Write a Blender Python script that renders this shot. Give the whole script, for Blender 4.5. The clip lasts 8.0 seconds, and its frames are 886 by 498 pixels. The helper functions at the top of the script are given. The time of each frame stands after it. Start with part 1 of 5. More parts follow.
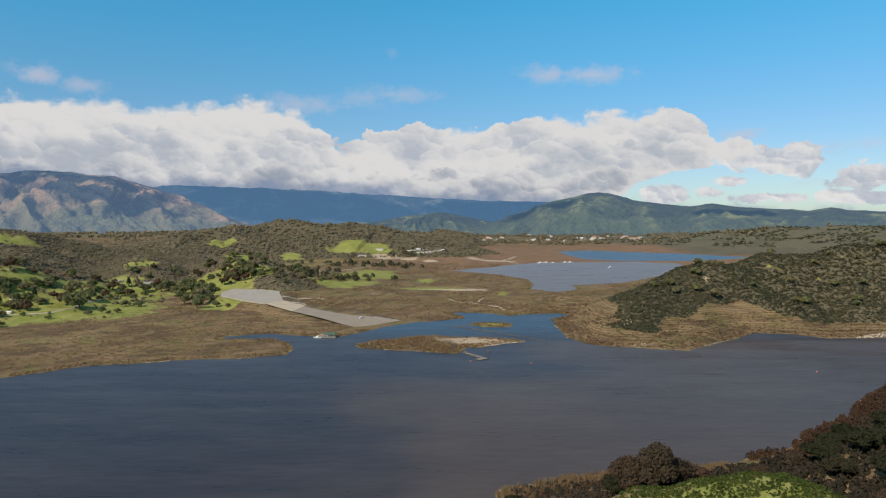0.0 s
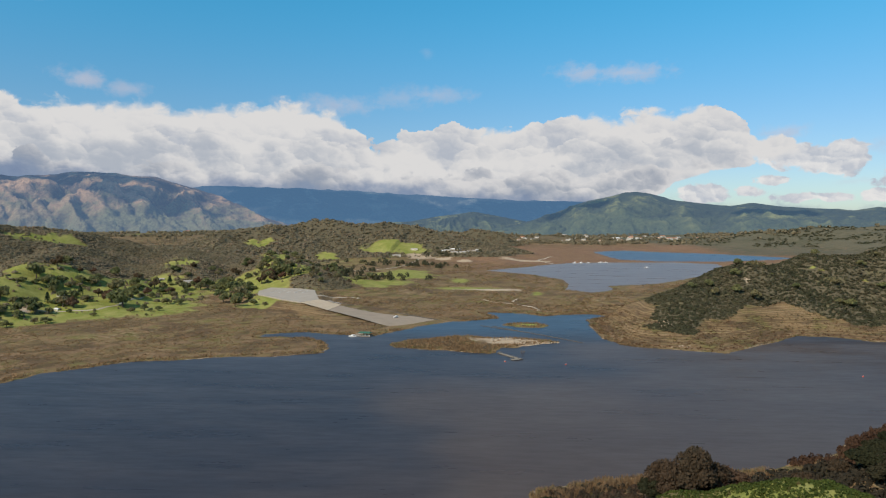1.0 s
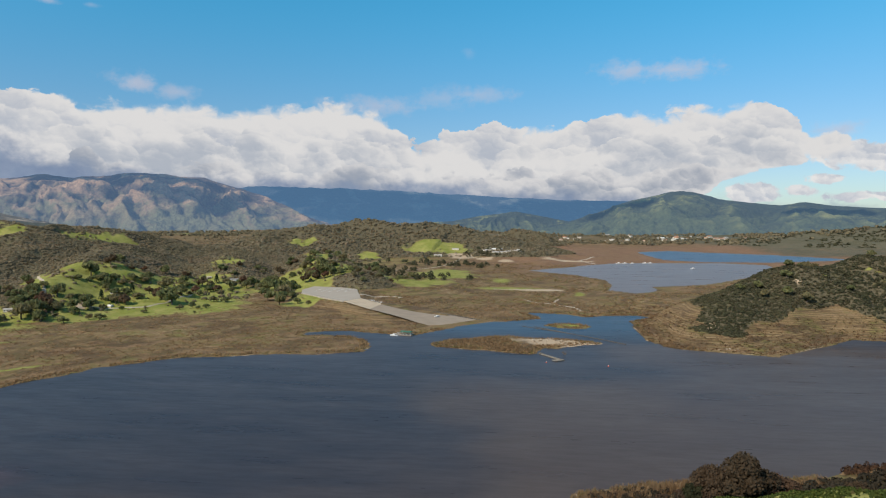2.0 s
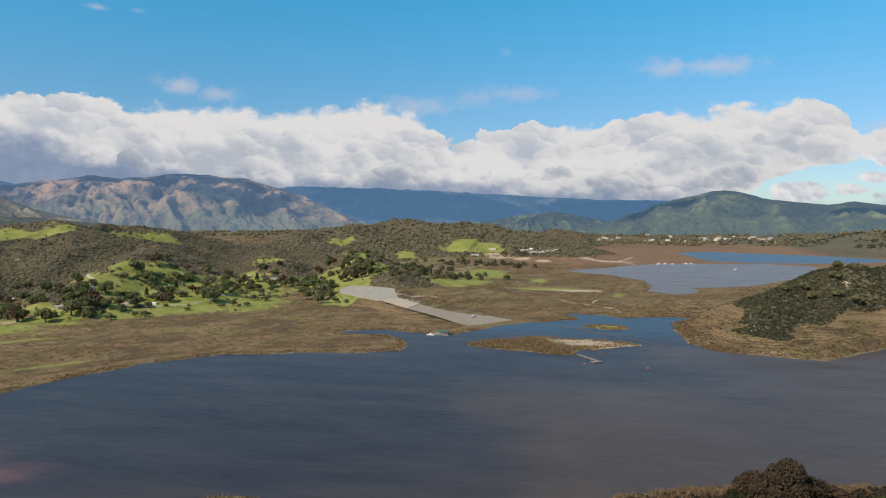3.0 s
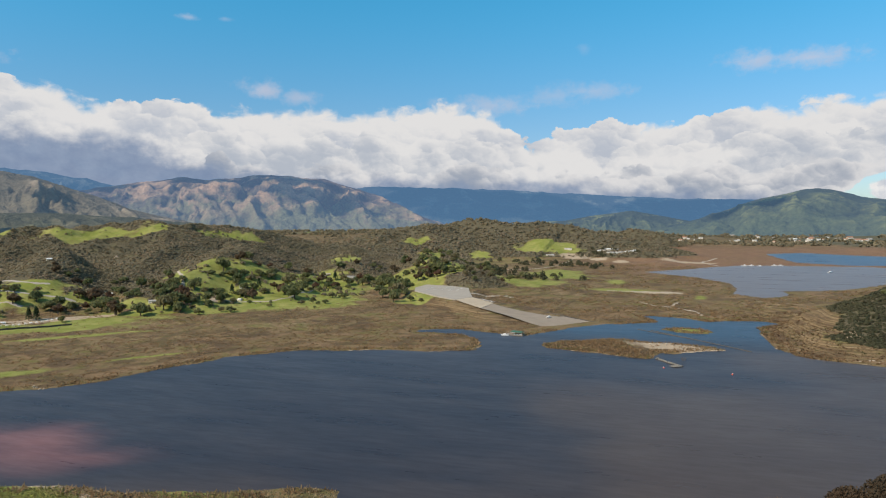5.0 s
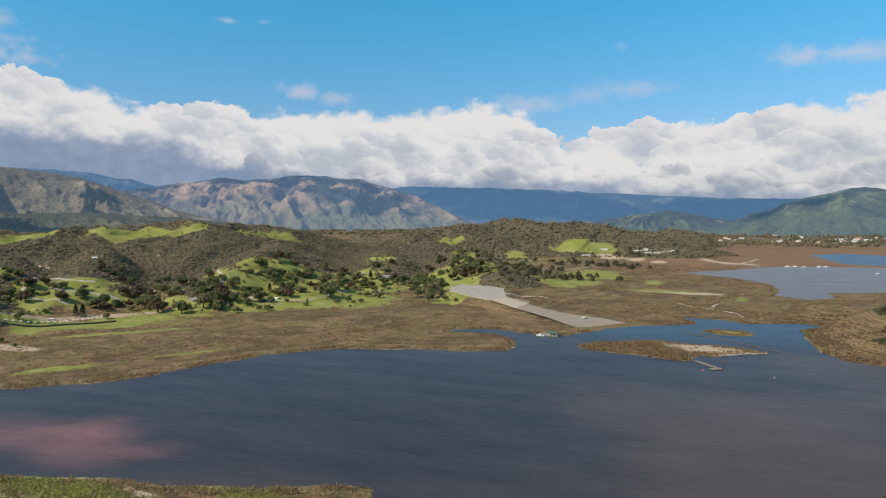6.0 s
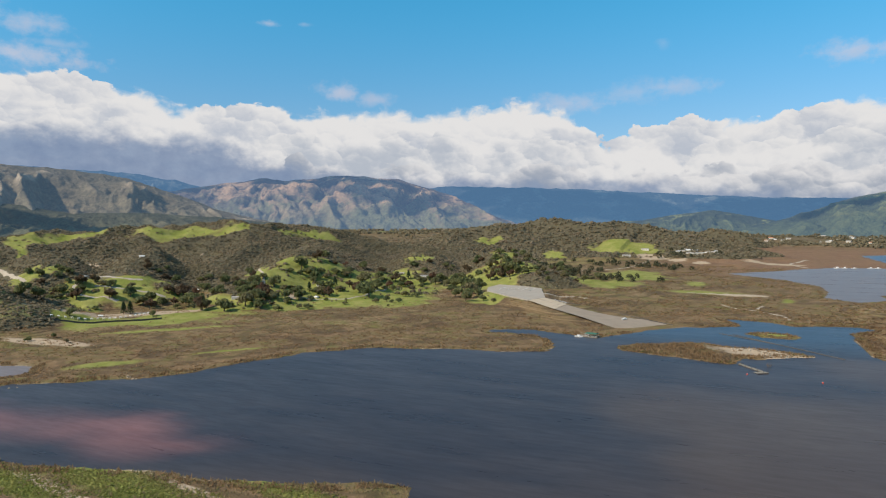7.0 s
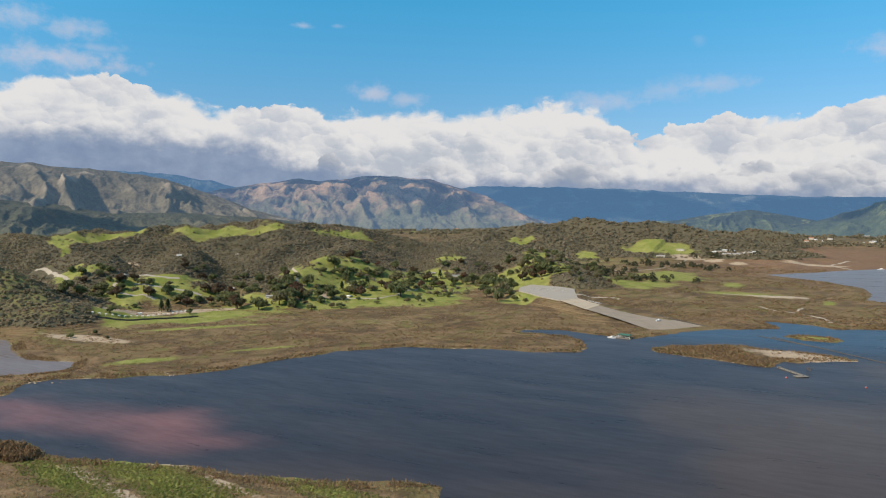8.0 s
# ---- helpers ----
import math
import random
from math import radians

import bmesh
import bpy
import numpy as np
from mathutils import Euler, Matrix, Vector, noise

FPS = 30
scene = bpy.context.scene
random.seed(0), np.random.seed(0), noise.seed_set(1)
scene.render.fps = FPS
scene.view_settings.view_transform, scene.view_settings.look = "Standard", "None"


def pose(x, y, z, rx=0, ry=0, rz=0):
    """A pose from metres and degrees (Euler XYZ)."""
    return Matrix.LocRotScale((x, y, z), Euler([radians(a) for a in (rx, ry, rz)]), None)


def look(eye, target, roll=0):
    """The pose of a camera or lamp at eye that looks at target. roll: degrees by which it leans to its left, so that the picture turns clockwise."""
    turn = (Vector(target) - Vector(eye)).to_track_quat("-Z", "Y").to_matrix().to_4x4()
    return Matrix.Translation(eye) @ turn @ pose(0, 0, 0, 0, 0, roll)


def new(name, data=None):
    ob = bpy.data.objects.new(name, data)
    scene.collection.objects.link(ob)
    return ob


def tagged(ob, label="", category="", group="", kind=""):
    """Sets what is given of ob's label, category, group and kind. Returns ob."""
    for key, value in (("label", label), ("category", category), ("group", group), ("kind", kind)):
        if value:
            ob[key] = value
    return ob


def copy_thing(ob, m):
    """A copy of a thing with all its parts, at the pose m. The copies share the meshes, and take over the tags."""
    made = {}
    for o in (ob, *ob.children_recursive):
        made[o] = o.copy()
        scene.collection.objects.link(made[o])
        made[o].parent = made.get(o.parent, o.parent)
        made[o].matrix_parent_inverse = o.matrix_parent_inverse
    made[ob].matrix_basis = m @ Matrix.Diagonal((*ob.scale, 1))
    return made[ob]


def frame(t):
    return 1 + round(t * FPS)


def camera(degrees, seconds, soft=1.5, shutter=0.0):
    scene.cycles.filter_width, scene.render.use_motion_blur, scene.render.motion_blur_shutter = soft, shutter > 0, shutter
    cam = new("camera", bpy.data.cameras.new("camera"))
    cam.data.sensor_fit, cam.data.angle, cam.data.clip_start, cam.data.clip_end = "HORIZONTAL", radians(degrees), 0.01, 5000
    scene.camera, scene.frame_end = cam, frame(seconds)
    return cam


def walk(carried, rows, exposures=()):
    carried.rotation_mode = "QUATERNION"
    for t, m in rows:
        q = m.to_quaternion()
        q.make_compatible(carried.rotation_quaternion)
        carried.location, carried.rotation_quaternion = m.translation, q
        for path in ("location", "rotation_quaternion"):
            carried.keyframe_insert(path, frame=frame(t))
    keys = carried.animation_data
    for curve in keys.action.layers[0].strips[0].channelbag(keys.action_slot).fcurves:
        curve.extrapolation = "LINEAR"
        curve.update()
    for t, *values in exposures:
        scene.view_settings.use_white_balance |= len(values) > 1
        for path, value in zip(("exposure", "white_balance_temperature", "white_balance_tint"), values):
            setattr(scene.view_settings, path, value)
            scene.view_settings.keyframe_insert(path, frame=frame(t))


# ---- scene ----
cam = camera(67.8, 8.0, soft=1.15)
EYE, PITCH, ROLL = 100.0, -2.655, 0.285
YAWS = [(0.0, 0.0), (0.5, 1.283), (1.0, 2.975), (1.5, 4.824), (3.0, 9.766), (3.5, 11.377), (4.0, 12.995),
        (4.5, 14.658), (6.0, 19.268), (6.5, 20.836), (7.0, 22.554), (7.5, 24.267), (8.0, 25.306)]
walk(cam, [(t, pose(0, 0, EYE, 90 + PITCH, ROLL, yaw)) for t, yaw in YAWS], [(0.0, 0.06), (3.0, 0.12), (8.0, 0.20)])

# ---- light ----
SUN_AZ, SUN_EL = -138.0, 40.0          # degrees clockwise from +y, degrees up
sun = new("sun", bpy.data.lights.new("sun", "SUN"))
sun.data.energy, sun.data.angle, sun.data.color = 4.9, radians(0.6), (1.0, 0.87, 0.71)
sun_dir = Vector((math.sin(radians(SUN_AZ)) * math.cos(radians(SUN_EL)), math.cos(radians(SUN_AZ)) * math.cos(radians(SUN_EL)), math.sin(radians(SUN_EL))))
sun.matrix_world = look(sun_dir * 50, (0, 0, 0))


class Nodes:
    """Short hand for building node trees."""

    def __init__(self, tree):
        self.t = tree

    def add(self, kind, ins=(), **props):
        n = self.t.nodes.new(kind)
        if "operation" in props:
            n.operation = props["operation"]
        if "use_clamp" in props:
            n.use_clamp = props["use_clamp"]
        if "interpolation_type" in props:
            n.interpolation_type = props["interpolation_type"]
        if "data_type" in props:
            n.data_type, n.blend_type = props["data_type"], props["blend_type"]
        if "feature" in props:
            n.feature = props["feature"]
        if "layer_name" in props:
            n.layer_name = props["layer_name"]
        if "noise_dimensions" in props:
            n.noise_dimensions = props["noise_dimensions"]
        if "voronoi_dimensions" in props:
            n.voronoi_dimensions = props["voronoi_dimensions"]
        for key, v in dict(ins).items():
            if isinstance(v, bpy.types.NodeSocket):
                self.t.links.new(v, n.inputs[key])
            elif v is not None:
                n.inputs[key].default_value = v
        return n

    def math(self, op, a, b=0.0, c=0.0, clamp=False):
        return self.add("ShaderNodeMath", {0: a, 1: b, 2: c}, operation=op, use_clamp=clamp).outputs[0]

    def ramp(self, v, lo, hi, a=0.0, b=1.0, smooth=True):
        return self.add("ShaderNodeMapRange", {0: v, 1: lo, 2: hi, 3: a, 4: b}, interpolation_type="SMOOTHSTEP" if smooth else "LINEAR").outputs[0]

    def mix(self, f, a, b, blend="MIX"):
        n = self.add("ShaderNodeMix", data_type="RGBA", blend_type=blend)
        for key, v in ((0, f), (6, a), (7, b)):
            if isinstance(v, bpy.types.NodeSocket):
                self.t.links.new(v, n.inputs[key])
            else:
                n.inputs[key].default_value = v if key == 0 else (*v[:3], 1.0)
        return n.outputs[2]

    def noise(self, vec, scale, detail=4.0, rough=0.55, dist=0.0, out=0):
        return self.add("ShaderNodeTexNoise", {"Vector": vec, "Scale": scale, "Detail": detail, "Roughness": rough, "Distortion": dist}).outputs[out]


# ---- sky with a bank of cumulus ----
world = bpy.data.worlds.new("sky")
scene.world = world
world.use_nodes = True
W = Nodes(world.node_tree)
world.node_tree.nodes.clear()
SKY = 0.108
sky = W.add("ShaderNodeTexSky")
sky.sky_type, sky.sun_disc, sky.sun_elevation, sky.sun_rotation = "NISHITA", False, radians(SUN_EL), radians(SUN_AZ)
sky.altitude, sky.air_density, sky.dust_density, sky.ozone_density = 200.0, 1.0, 0.4, 2.5
coord = W.add("ShaderNodeTexCoord").outputs["Generated"]
xyz = W.add("ShaderNodeSeparateXYZ", {0: coord}).outputs
az = W.math("MULTIPLY", W.math("ARCTAN2", W.math("MULTIPLY", xyz[0], -1.0), xyz[1]), 57.2958)
el = W.math("MULTIPLY", W.math("ARCSINE", xyz[2]), 57.2958)
tint = W.mix(W.ramp(el, 3.0, 22.0), (0.66, 0.79, 0.93), (0.32, 1.24, 1.34))
sky_col = W.mix(1.0, sky.outputs[0], tint, "MULTIPLY")
flat = W.add("ShaderNodeCombineXYZ", {0: W.math("MULTIPLY", az, 0.1), 1: W.math("MULTIPLY", el, 0.14), 2: 0.0}).outputs[0]


def by_azimuth(points, most):
    """A value that follows the azimuth from -45 to 75 degrees."""
    n = W.add("ShaderNodeValToRGB", {0: W.ramp(az, -45.0, 75.0, smooth=False)})
    while len(n.color_ramp.elements) < len(points):
        n.color_ramp.elements.new(0.5)
    for e, (a, h) in zip(n.color_ramp.elements, points):
        e.position, e.color = (a + 45) / 120, (h / most, h / most, h / most, 1)
    return W.math("MULTIPLY", n.outputs[0], most)


# height of the bank's top and of its foot, degrees up, by azimuth
top = by_azimuth([(-45, 0.0), (-26.2, 0.0), (-25.4, 5.4), (-24.6, 6.6), (-22.4, 6.2), (-21.6, 8.0), (-18.4, 9.0), (-15.5, 8.5), (-12.8, 8.8), (-10.4, 8.2), (-7.6, 8.4), (-4.6, 8.9), (-3.6, 7.7),
                  (0.0, 7.3), (2.1, 8.1), (5.0, 7.4), (8.6, 6.5), (10.6, 8.2), (13.0, 9.4), (16.5, 10.1), (20.0, 9.2), (24.5, 9.1), (30.0, 9.4), (38.0, 9.4), (42.0, 9.8), (44.6, 9.0), (47.6, 10.2),
                  (52.0, 10.5), (56.8, 10.8), (59.0, 9.8), (75, 9.0)], 12.0)
foot = by_azimuth([(-45, 4.6), (-24.0, 4.4), (-20.0, 3.6), (-16.5, 2.9), (-14.5, 1.2), (-10.0, 0.0), (75, 0.0)], 12.0)


def moved(v, x, y):
    return W.add("ShaderNodeVectorMath", {0: v, 1: (x, y, 0.0)}, operation="ADD").outputs[0]


def noise2(v, scale, detail=4.0, rough=0.55, out=0):
    return W.add("ShaderNodeTexNoise", {"Vector": v, "Scale": scale, "Detail": detail, "Roughness": rough}, noise_dimensions="2D").outputs[out]


def lumps(v, scale):
    """Round heads of one size: how near the middle of a head, and how far on its sunny side."""
    n = W.add("ShaderNodeTexVoronoi", {"Vector": v, "Scale": scale, "Smoothness": 0.28, "Randomness": 0.95}, feature="SMOOTH_F1", voronoi_dimensions="2D")
    off = W.add("ShaderNodeVectorMath", {0: v, 1: n.outputs["Position"]}, operation="SUBTRACT").outputs[0]
    sunny = W.add("ShaderNodeVectorMath", {0: off, 1: (-0.45 * scale, 0.9 * scale, 0.0)}, operation="DOT_PRODUCT").outputs["Value"]
    return n.outputs["Distance"], sunny


def heads(v):
    """Heaps on heaps: height 0 to 1, and light about -0.5 to 0.5."""
    wob = W.add("ShaderNodeVectorMath", {0: W.add("ShaderNodeVectorMath", {0: noise2(v, 5.0, 4.0, 0.6, 1), 1: (0.5, 0.5, 0.5)}, operation="SUBTRACT").outputs[0], 1: (0.17, 0.15, 0.0)}, operation="MULTIPLY").outputs[0]
    w = W.add("ShaderNodeVectorMath", {0: v, 1: wob}, operation="ADD").outputs[0]
    (d1, s1), (d2, s2), (d3, s3) = lumps(w, 2.3), lumps(w, 5.2), lumps(w, 12.0)
    fine = W.math("SUBTRACT", noise2(w, 16.0, 5.0, 0.62), 0.5)
    h = W.math("MULTIPLY_ADD", d1, -0.62, 0.86)
    h = W.math("MULTIPLY_ADD", d2, -0.34, h)
    h = W.math("MULTIPLY_ADD", d3, -0.17, h)
    h = W.math("MULTIPLY_ADD", fine, 0.28, h)
    s = W.math("MULTIPLY_ADD", s2, 0.28, W.math("MULTIPLY", s1, 0.36))
    s = W.math("MULTIPLY_ADD", s3, 0.11, s)
    return h, W.math("MULTIPLY_ADD", fine, 0.45, s)


def layer(under, crest, amp, dx, white, grey, soft, deep, lift=0.0, low=None):
    """One row of cumulus in front of what is under: sunlit heads, greyer feet."""
    v = moved(flat, dx, dx * 0.37)
    h, sunny = heads(v)
    patch = noise2(v, 1.3, 3.0)
    edge = W.math("MULTIPLY_ADD", W.math("SUBTRACT", h, 0.42), amp, W.math("SUBTRACT", crest, el))
    if low is not None:
        edge = W.math("MINIMUM", edge, W.math("MULTIPLY_ADD", W.math("SUBTRACT", h, 0.5), 0.9, W.math("SUBTRACT", el, low)))
    mask = W.ramp(edge, 0.0, W.ramp(patch, 0.35, 0.65, soft * 0.25, soft * 1.8))
    light = W.math("ADD", W.ramp(edge, deep, 0.0, -0.16, 0.22), W.math("ADD", sunny, W.ramp(patch, 0.32, 0.68, 0.20 + lift, 0.86 + lift)))
    return W.mix(mask, under, W.mix(W.ramp(light, 0.0, 1.0), grey, white))


def rows_of(share, base, swing, seed):
    """A wavering height for a lower row of heads."""
    wave = W.add("ShaderNodeTexNoise", {"W": W.math("ADD", az, seed), "Scale": 0.16, "Detail": 2.0}, noise_dimensions="1D").outputs[0]
    return W.math("MULTIPLY_ADD", top, share, W.math("MULTIPLY_ADD", W.math("SUBTRACT", wave, 0.5), swing, base))


def puff_field(items, spread, noise, soft):
    """Soft union of flat ovals: azimuth, elevation, half widths, density."""
    out = None
    for a0, e0, ra, re, k in items:
        da = W.math("DIVIDE", W.math("SUBTRACT", az, a0), ra)
        de = W.math("DIVIDE", W.math("SUBTRACT", el, e0), re)
        d = W.math("MULTIPLY_ADD", W.math("SUBTRACT", noise, 0.5), spread, W.math("SQRT", W.math("MULTIPLY_ADD", da, da, W.math("MULTIPLY", de, de))))
        m = W.math("MULTIPLY", W.ramp(d, 1.3, soft), k)
        out = m if out is None else W.math("MAXIMUM", out, m)
    return out


ragged = noise2(flat, 6.0, 5.0, 0.62)
# thin wisps over the bank
WISPS = ((-9.0, 12.0, 2.6, 0.9, 0.75), (-12.6, 11.8, 3.6, 0.75, 0.8), (3.5, 10.5, 3.6, 0.7, 0.5), (6.5, 10.2, 3.0, 0.9, 0.4), (57.5, 14.6, 3.0, 0.9, 0.7), (54.2, 14.1, 2.6, 0.9, 0.65), (52.7, 12.9, 2.2, 0.4, 0.4), (55.5, 11.9, 5.5, 1.0, 0.85),
         (37.0, 15.8, 0.9, 0.25, 0.6), (34.2, 15.9, 0.6, 0.2, 0.3), (31.3, 10.6, 2.0, 0.8, 0.8), (28.4, 10.1, 1.8, 0.6, 0.6), (4.2, 13.9, 0.6, 0.5, 0.2), (-32.8, 5.3, 2.8, 0.5, 0.5), (-29.0, 5.0, 2.0, 0.6, 0.4),
         (-24.3, 6.4, 1.6, 0.7, 0.7), (-29.5, 2.6, 3.0, 0.35, 0.35), (12.0, 9.6, 5.0, 0.8, 0.6))
col = W.add("ShaderNodeVectorMath", {0: sky_col, "Scale": SKY}, operation="SCALE").outputs[0]
col = W.mix(W.math("MULTIPLY", puff_field(WISPS, 2.4, ragged, -0.3), 0.85), col, W.mix(ragged, (0.40, 0.44, 0.55), (0.70, 0.64, 0.67)))
# small separate heaps low over the ridge
PUFFS = ((-26.8, 4.5, 3.0, 1.15, 1.0), (-32.8, 3.1, 2.0, 0.9, 1.0), (-23.6, 2.8, 1.1, 0.36, 0.9), (-18.7, 1.9, 2.0, 0.6, 0.9), (-21.7, 2.0, 1.1, 0.4, 0.9), (-25.0, 1.5, 1.3, 0.4, 0.9), (-27.8, 1.4, 1.3, 0.35, 0.8),
         (-30.8, 1.5, 1.5, 0.4, 0.9), (-33.6, 1.4, 1.4, 0.4, 0.9), (-36.5, 2.2, 2.0, 0.7, 1.0))
h0, s0 = heads(moved(flat, 3.1, 1.7))
col = W.mix(W.ramp(puff_field(PUFFS, 2.0, h0, 0.3), 0.15, 0.6), col, W.mix(W.ramp(s0, -0.4, 0.35), (0.44, 0.48, 0.55), (0.74, 0.73, 0.72)))
WHITE = (0.67, 0.66, 0.655)
col = layer(col, W.math("ADD", top, 0.1), 2.3, 0.0, WHITE, (0.42, 0.455, 0.52), 0.55, 3.0, 0.20, foot)
col = layer(col, rows_of(0.62, 1.3, 3.6, 20.0), 2.6, 5.3, WHITE, (0.40, 0.435, 0.495), 0.6, 2.6, 0.16, foot)
col = layer(col, rows_of(0.40, 0.9, 2.6, 61.0), 2.0, 9.1, (0.64, 0.63, 0.63), (0.31, 0.345, 0.41), 0.5, 2.0, -0.02, foot)
# the shaded foot of the bank
shade_top = by_azimuth([(-45, 0.0), (-12.0, 2.2), (5.0, 3.5), (16.0, 4.0), (24.0, 4.1), (36.0, 5.2), (41.0, 6.9), (50.0, 7.6), (57.0, 7.6), (75, 7.6)], 12.0)
under = W.math("MULTIPLY_ADD", W.math("SUBTRACT", noise2(flat, 4.0, 4.0, 0.6), 0.5), 2.6, W.math("SUBTRACT", shade_top, el))
col = W.mix(W.math("MULTIPLY", W.ramp(under, 0.0, 1.9), 0.9), col, W.mix(ragged, (0.12, 0.18, 0.31), (0.24, 0.31, 0.43)))
# broken cloud above the view, added to lift the fill light
over = W.math("MULTIPLY", W.ramp(W.noise(coord, 2.6, 5.0, 0.6), 0.48, 0.6), W.ramp(el, 26.0, 40.0))
col = W.mix(over, col, (0.80, 0.82, 0.86))
bg = W.add("ShaderNodeBackground", {"Color": col, "Strength": 1.0})
W.t.links.new(bg.outputs[0], W.add("ShaderNodeOutputWorld").inputs[0])


# ---- numeric noise for the relief ----
def pnoise(x, y, seed=0):
    """Gradient noise, about -1 to 1."""
    rng = np.random.RandomState(seed)
    perm = rng.permutation(256)
    ang = rng.rand(256) * 2 * np.pi
    gx, gy = np.cos(ang), np.sin(ang)
    xi, yi = np.floor(x).astype(int), np.floor(y).astype(int)
    fx, fy = x - xi, y - yi
    u, v = fx * fx * fx * (fx * (fx * 6 - 15) + 10), fy * fy * fy * (fy * (fy * 6 - 15) + 10)

    def corner(dx, dy):
        i = perm[(perm[(xi + dx) & 255] + yi + dy) & 255]
        return gx[i] * (fx - dx) + gy[i] * (fy - dy)
    a, b = corner(0, 0), corner(1, 0)
    c, d = corner(0, 1), corner(1, 1)
    return 1.5 * ((a + (b - a) * u) * (1 - v) + (c + (d - c) * u) * v)


def fbm(x, y, octaves=4, seed=0):
    return sum(0.5 ** i * pnoise(x * 2 ** i, y * 2 ** i, seed + i) for i in range(octaves))


def ridged(x, y, octaves=4, seed=0):
    return sum(0.5 ** i * (1 - 2 * np.abs(pnoise(x * 2 ** i, y * 2 ** i, seed + i))) for i in range(octaves)) / 1.9


def smooth(v, lo, hi):
    s = np.clip((v - lo) / (hi - lo), 0, 1)
    return s * s * (3 - 2 * s)


def to_line(x, y, pts):
    """Distance to a polyline and the place along it (segment index plus share)."""
    best, where = np.full(x.shape, 1e9), np.zeros(x.shape)
    for i in range(len(pts) - 1):
        (ax, ay), (bx, by) = pts[i][:2], pts[i + 1][:2]
        ex, ey = bx - ax, by - ay
        s = np.clip(((x - ax) * ex + (y - ay) * ey) / max(ex * ex + ey * ey, 1e-6), 0, 1)
        d = np.hypot(x - ax - s * ex, y - ay - s * ey)
        m = d < best
        best[m], where[m] = d[m], (i + s)[m]
    return best, where


def inside(x, y, pts):
    """Signed distance to a closed outline, positive inside."""
    d, _ = to_line(x, y, pts + pts[:1])
    odd = np.zeros(x.shape, bool)
    for (ax, ay), (bx, by) in zip(pts, pts[1:] + pts[:1]):
        if ay != by:
            odd ^= ((ay > y) != (by > y)) & (x < (bx - ax) * (y - ay) / (by - ay) + ax)
    return np.where(odd, d, -d)


# ---- the plan: shores and crests, metres ----
LAKE_WEST = [(-430, 169), (-386, 227), (-401, 252), (-396, 267), (-363, 282), (-336, 307), (-317, 331), (-301, 370), (-283, 413), (-243, 448), (-188, 465), (-141, 471), (-115, 483),
             (-113, 503), (-126, 530), (-142, 549), (-165, 551), (-182, 547), (-183, 560), (-151, 572), (-108, 555), (-84, 554), (-72, 579), (-50, 612), (-28, 635)]
LAKE_NORTH = [(-6, 641), (24, 655), (9, 695), (48, 689), (67, 672), (86, 680), (119, 687), (131, 674), (106, 645), (105, 598), (103, 546), (115, 521), (125, 512), (157, 497), (183, 488),
              (209, 509), (239, 537), (268, 563), (296, 557), (316, 535), (365, 539), (466, 531)]
LAKE_SOUTH = [(365, 416), (260, 384), (224, 353), (203, 328), (172, 302), (150, 280), (115, 263), (68, 257), (38, 247), (18, 236), (10, 195), (-30, 160), (-85, 190), (-102, 206), (-106, 218),
              (-123, 216), (-150, 203), (-177, 196), (-207, 194), (-240, 185), (-273, 178), (-296, 183), (-309, 181), (-362, 141)]
LAKE = LAKE_WEST + LAKE_NORTH + LAKE_SOUTH
FAR_LAKE = [(17, 1264), (87, 1332), (146, 1409), (209, 1467), (281, 1481), (439, 1479), (510, 1427), (460, 1222), (375, 1130), (280, 1015), (239, 990), (194, 976), (188, 921), (153, 887),
            (124, 924), (136, 979), (139, 1069), (105, 1157)]
FAR_STRIP = [(335, 1941), (443, 2016), (521, 1922), (649, 1817), (764, 1623), (679, 1562), (546, 1510), (412, 1520), (336, 1590)]
POOL = [(-603, 329), (-573, 339), (-541, 326), (-494, 303), (-471, 296), (-432, 305), (-420, 291), (-418, 281), (-438, 258), (-450, 244)]
ISLAND = [(-71, 521), (-58, 535), (-40, 545), (-19, 558), (-7, 560), (7, 552), (31, 551), (56, 540), (68, 530), (47, 518), (31, 505), (22, 507), (11, 484), (-10, 487), (-41, 498), (-64, 507)]
ISLET = [(23, 616), (35, 628), (57, 625), (65, 612), (57, 599), (34, 603)]
MUD_BAR = [(-544, 328), (-529, 336), (-471, 337), (-444, 308), (-457, 299), (-489, 308), (-518, 312)]
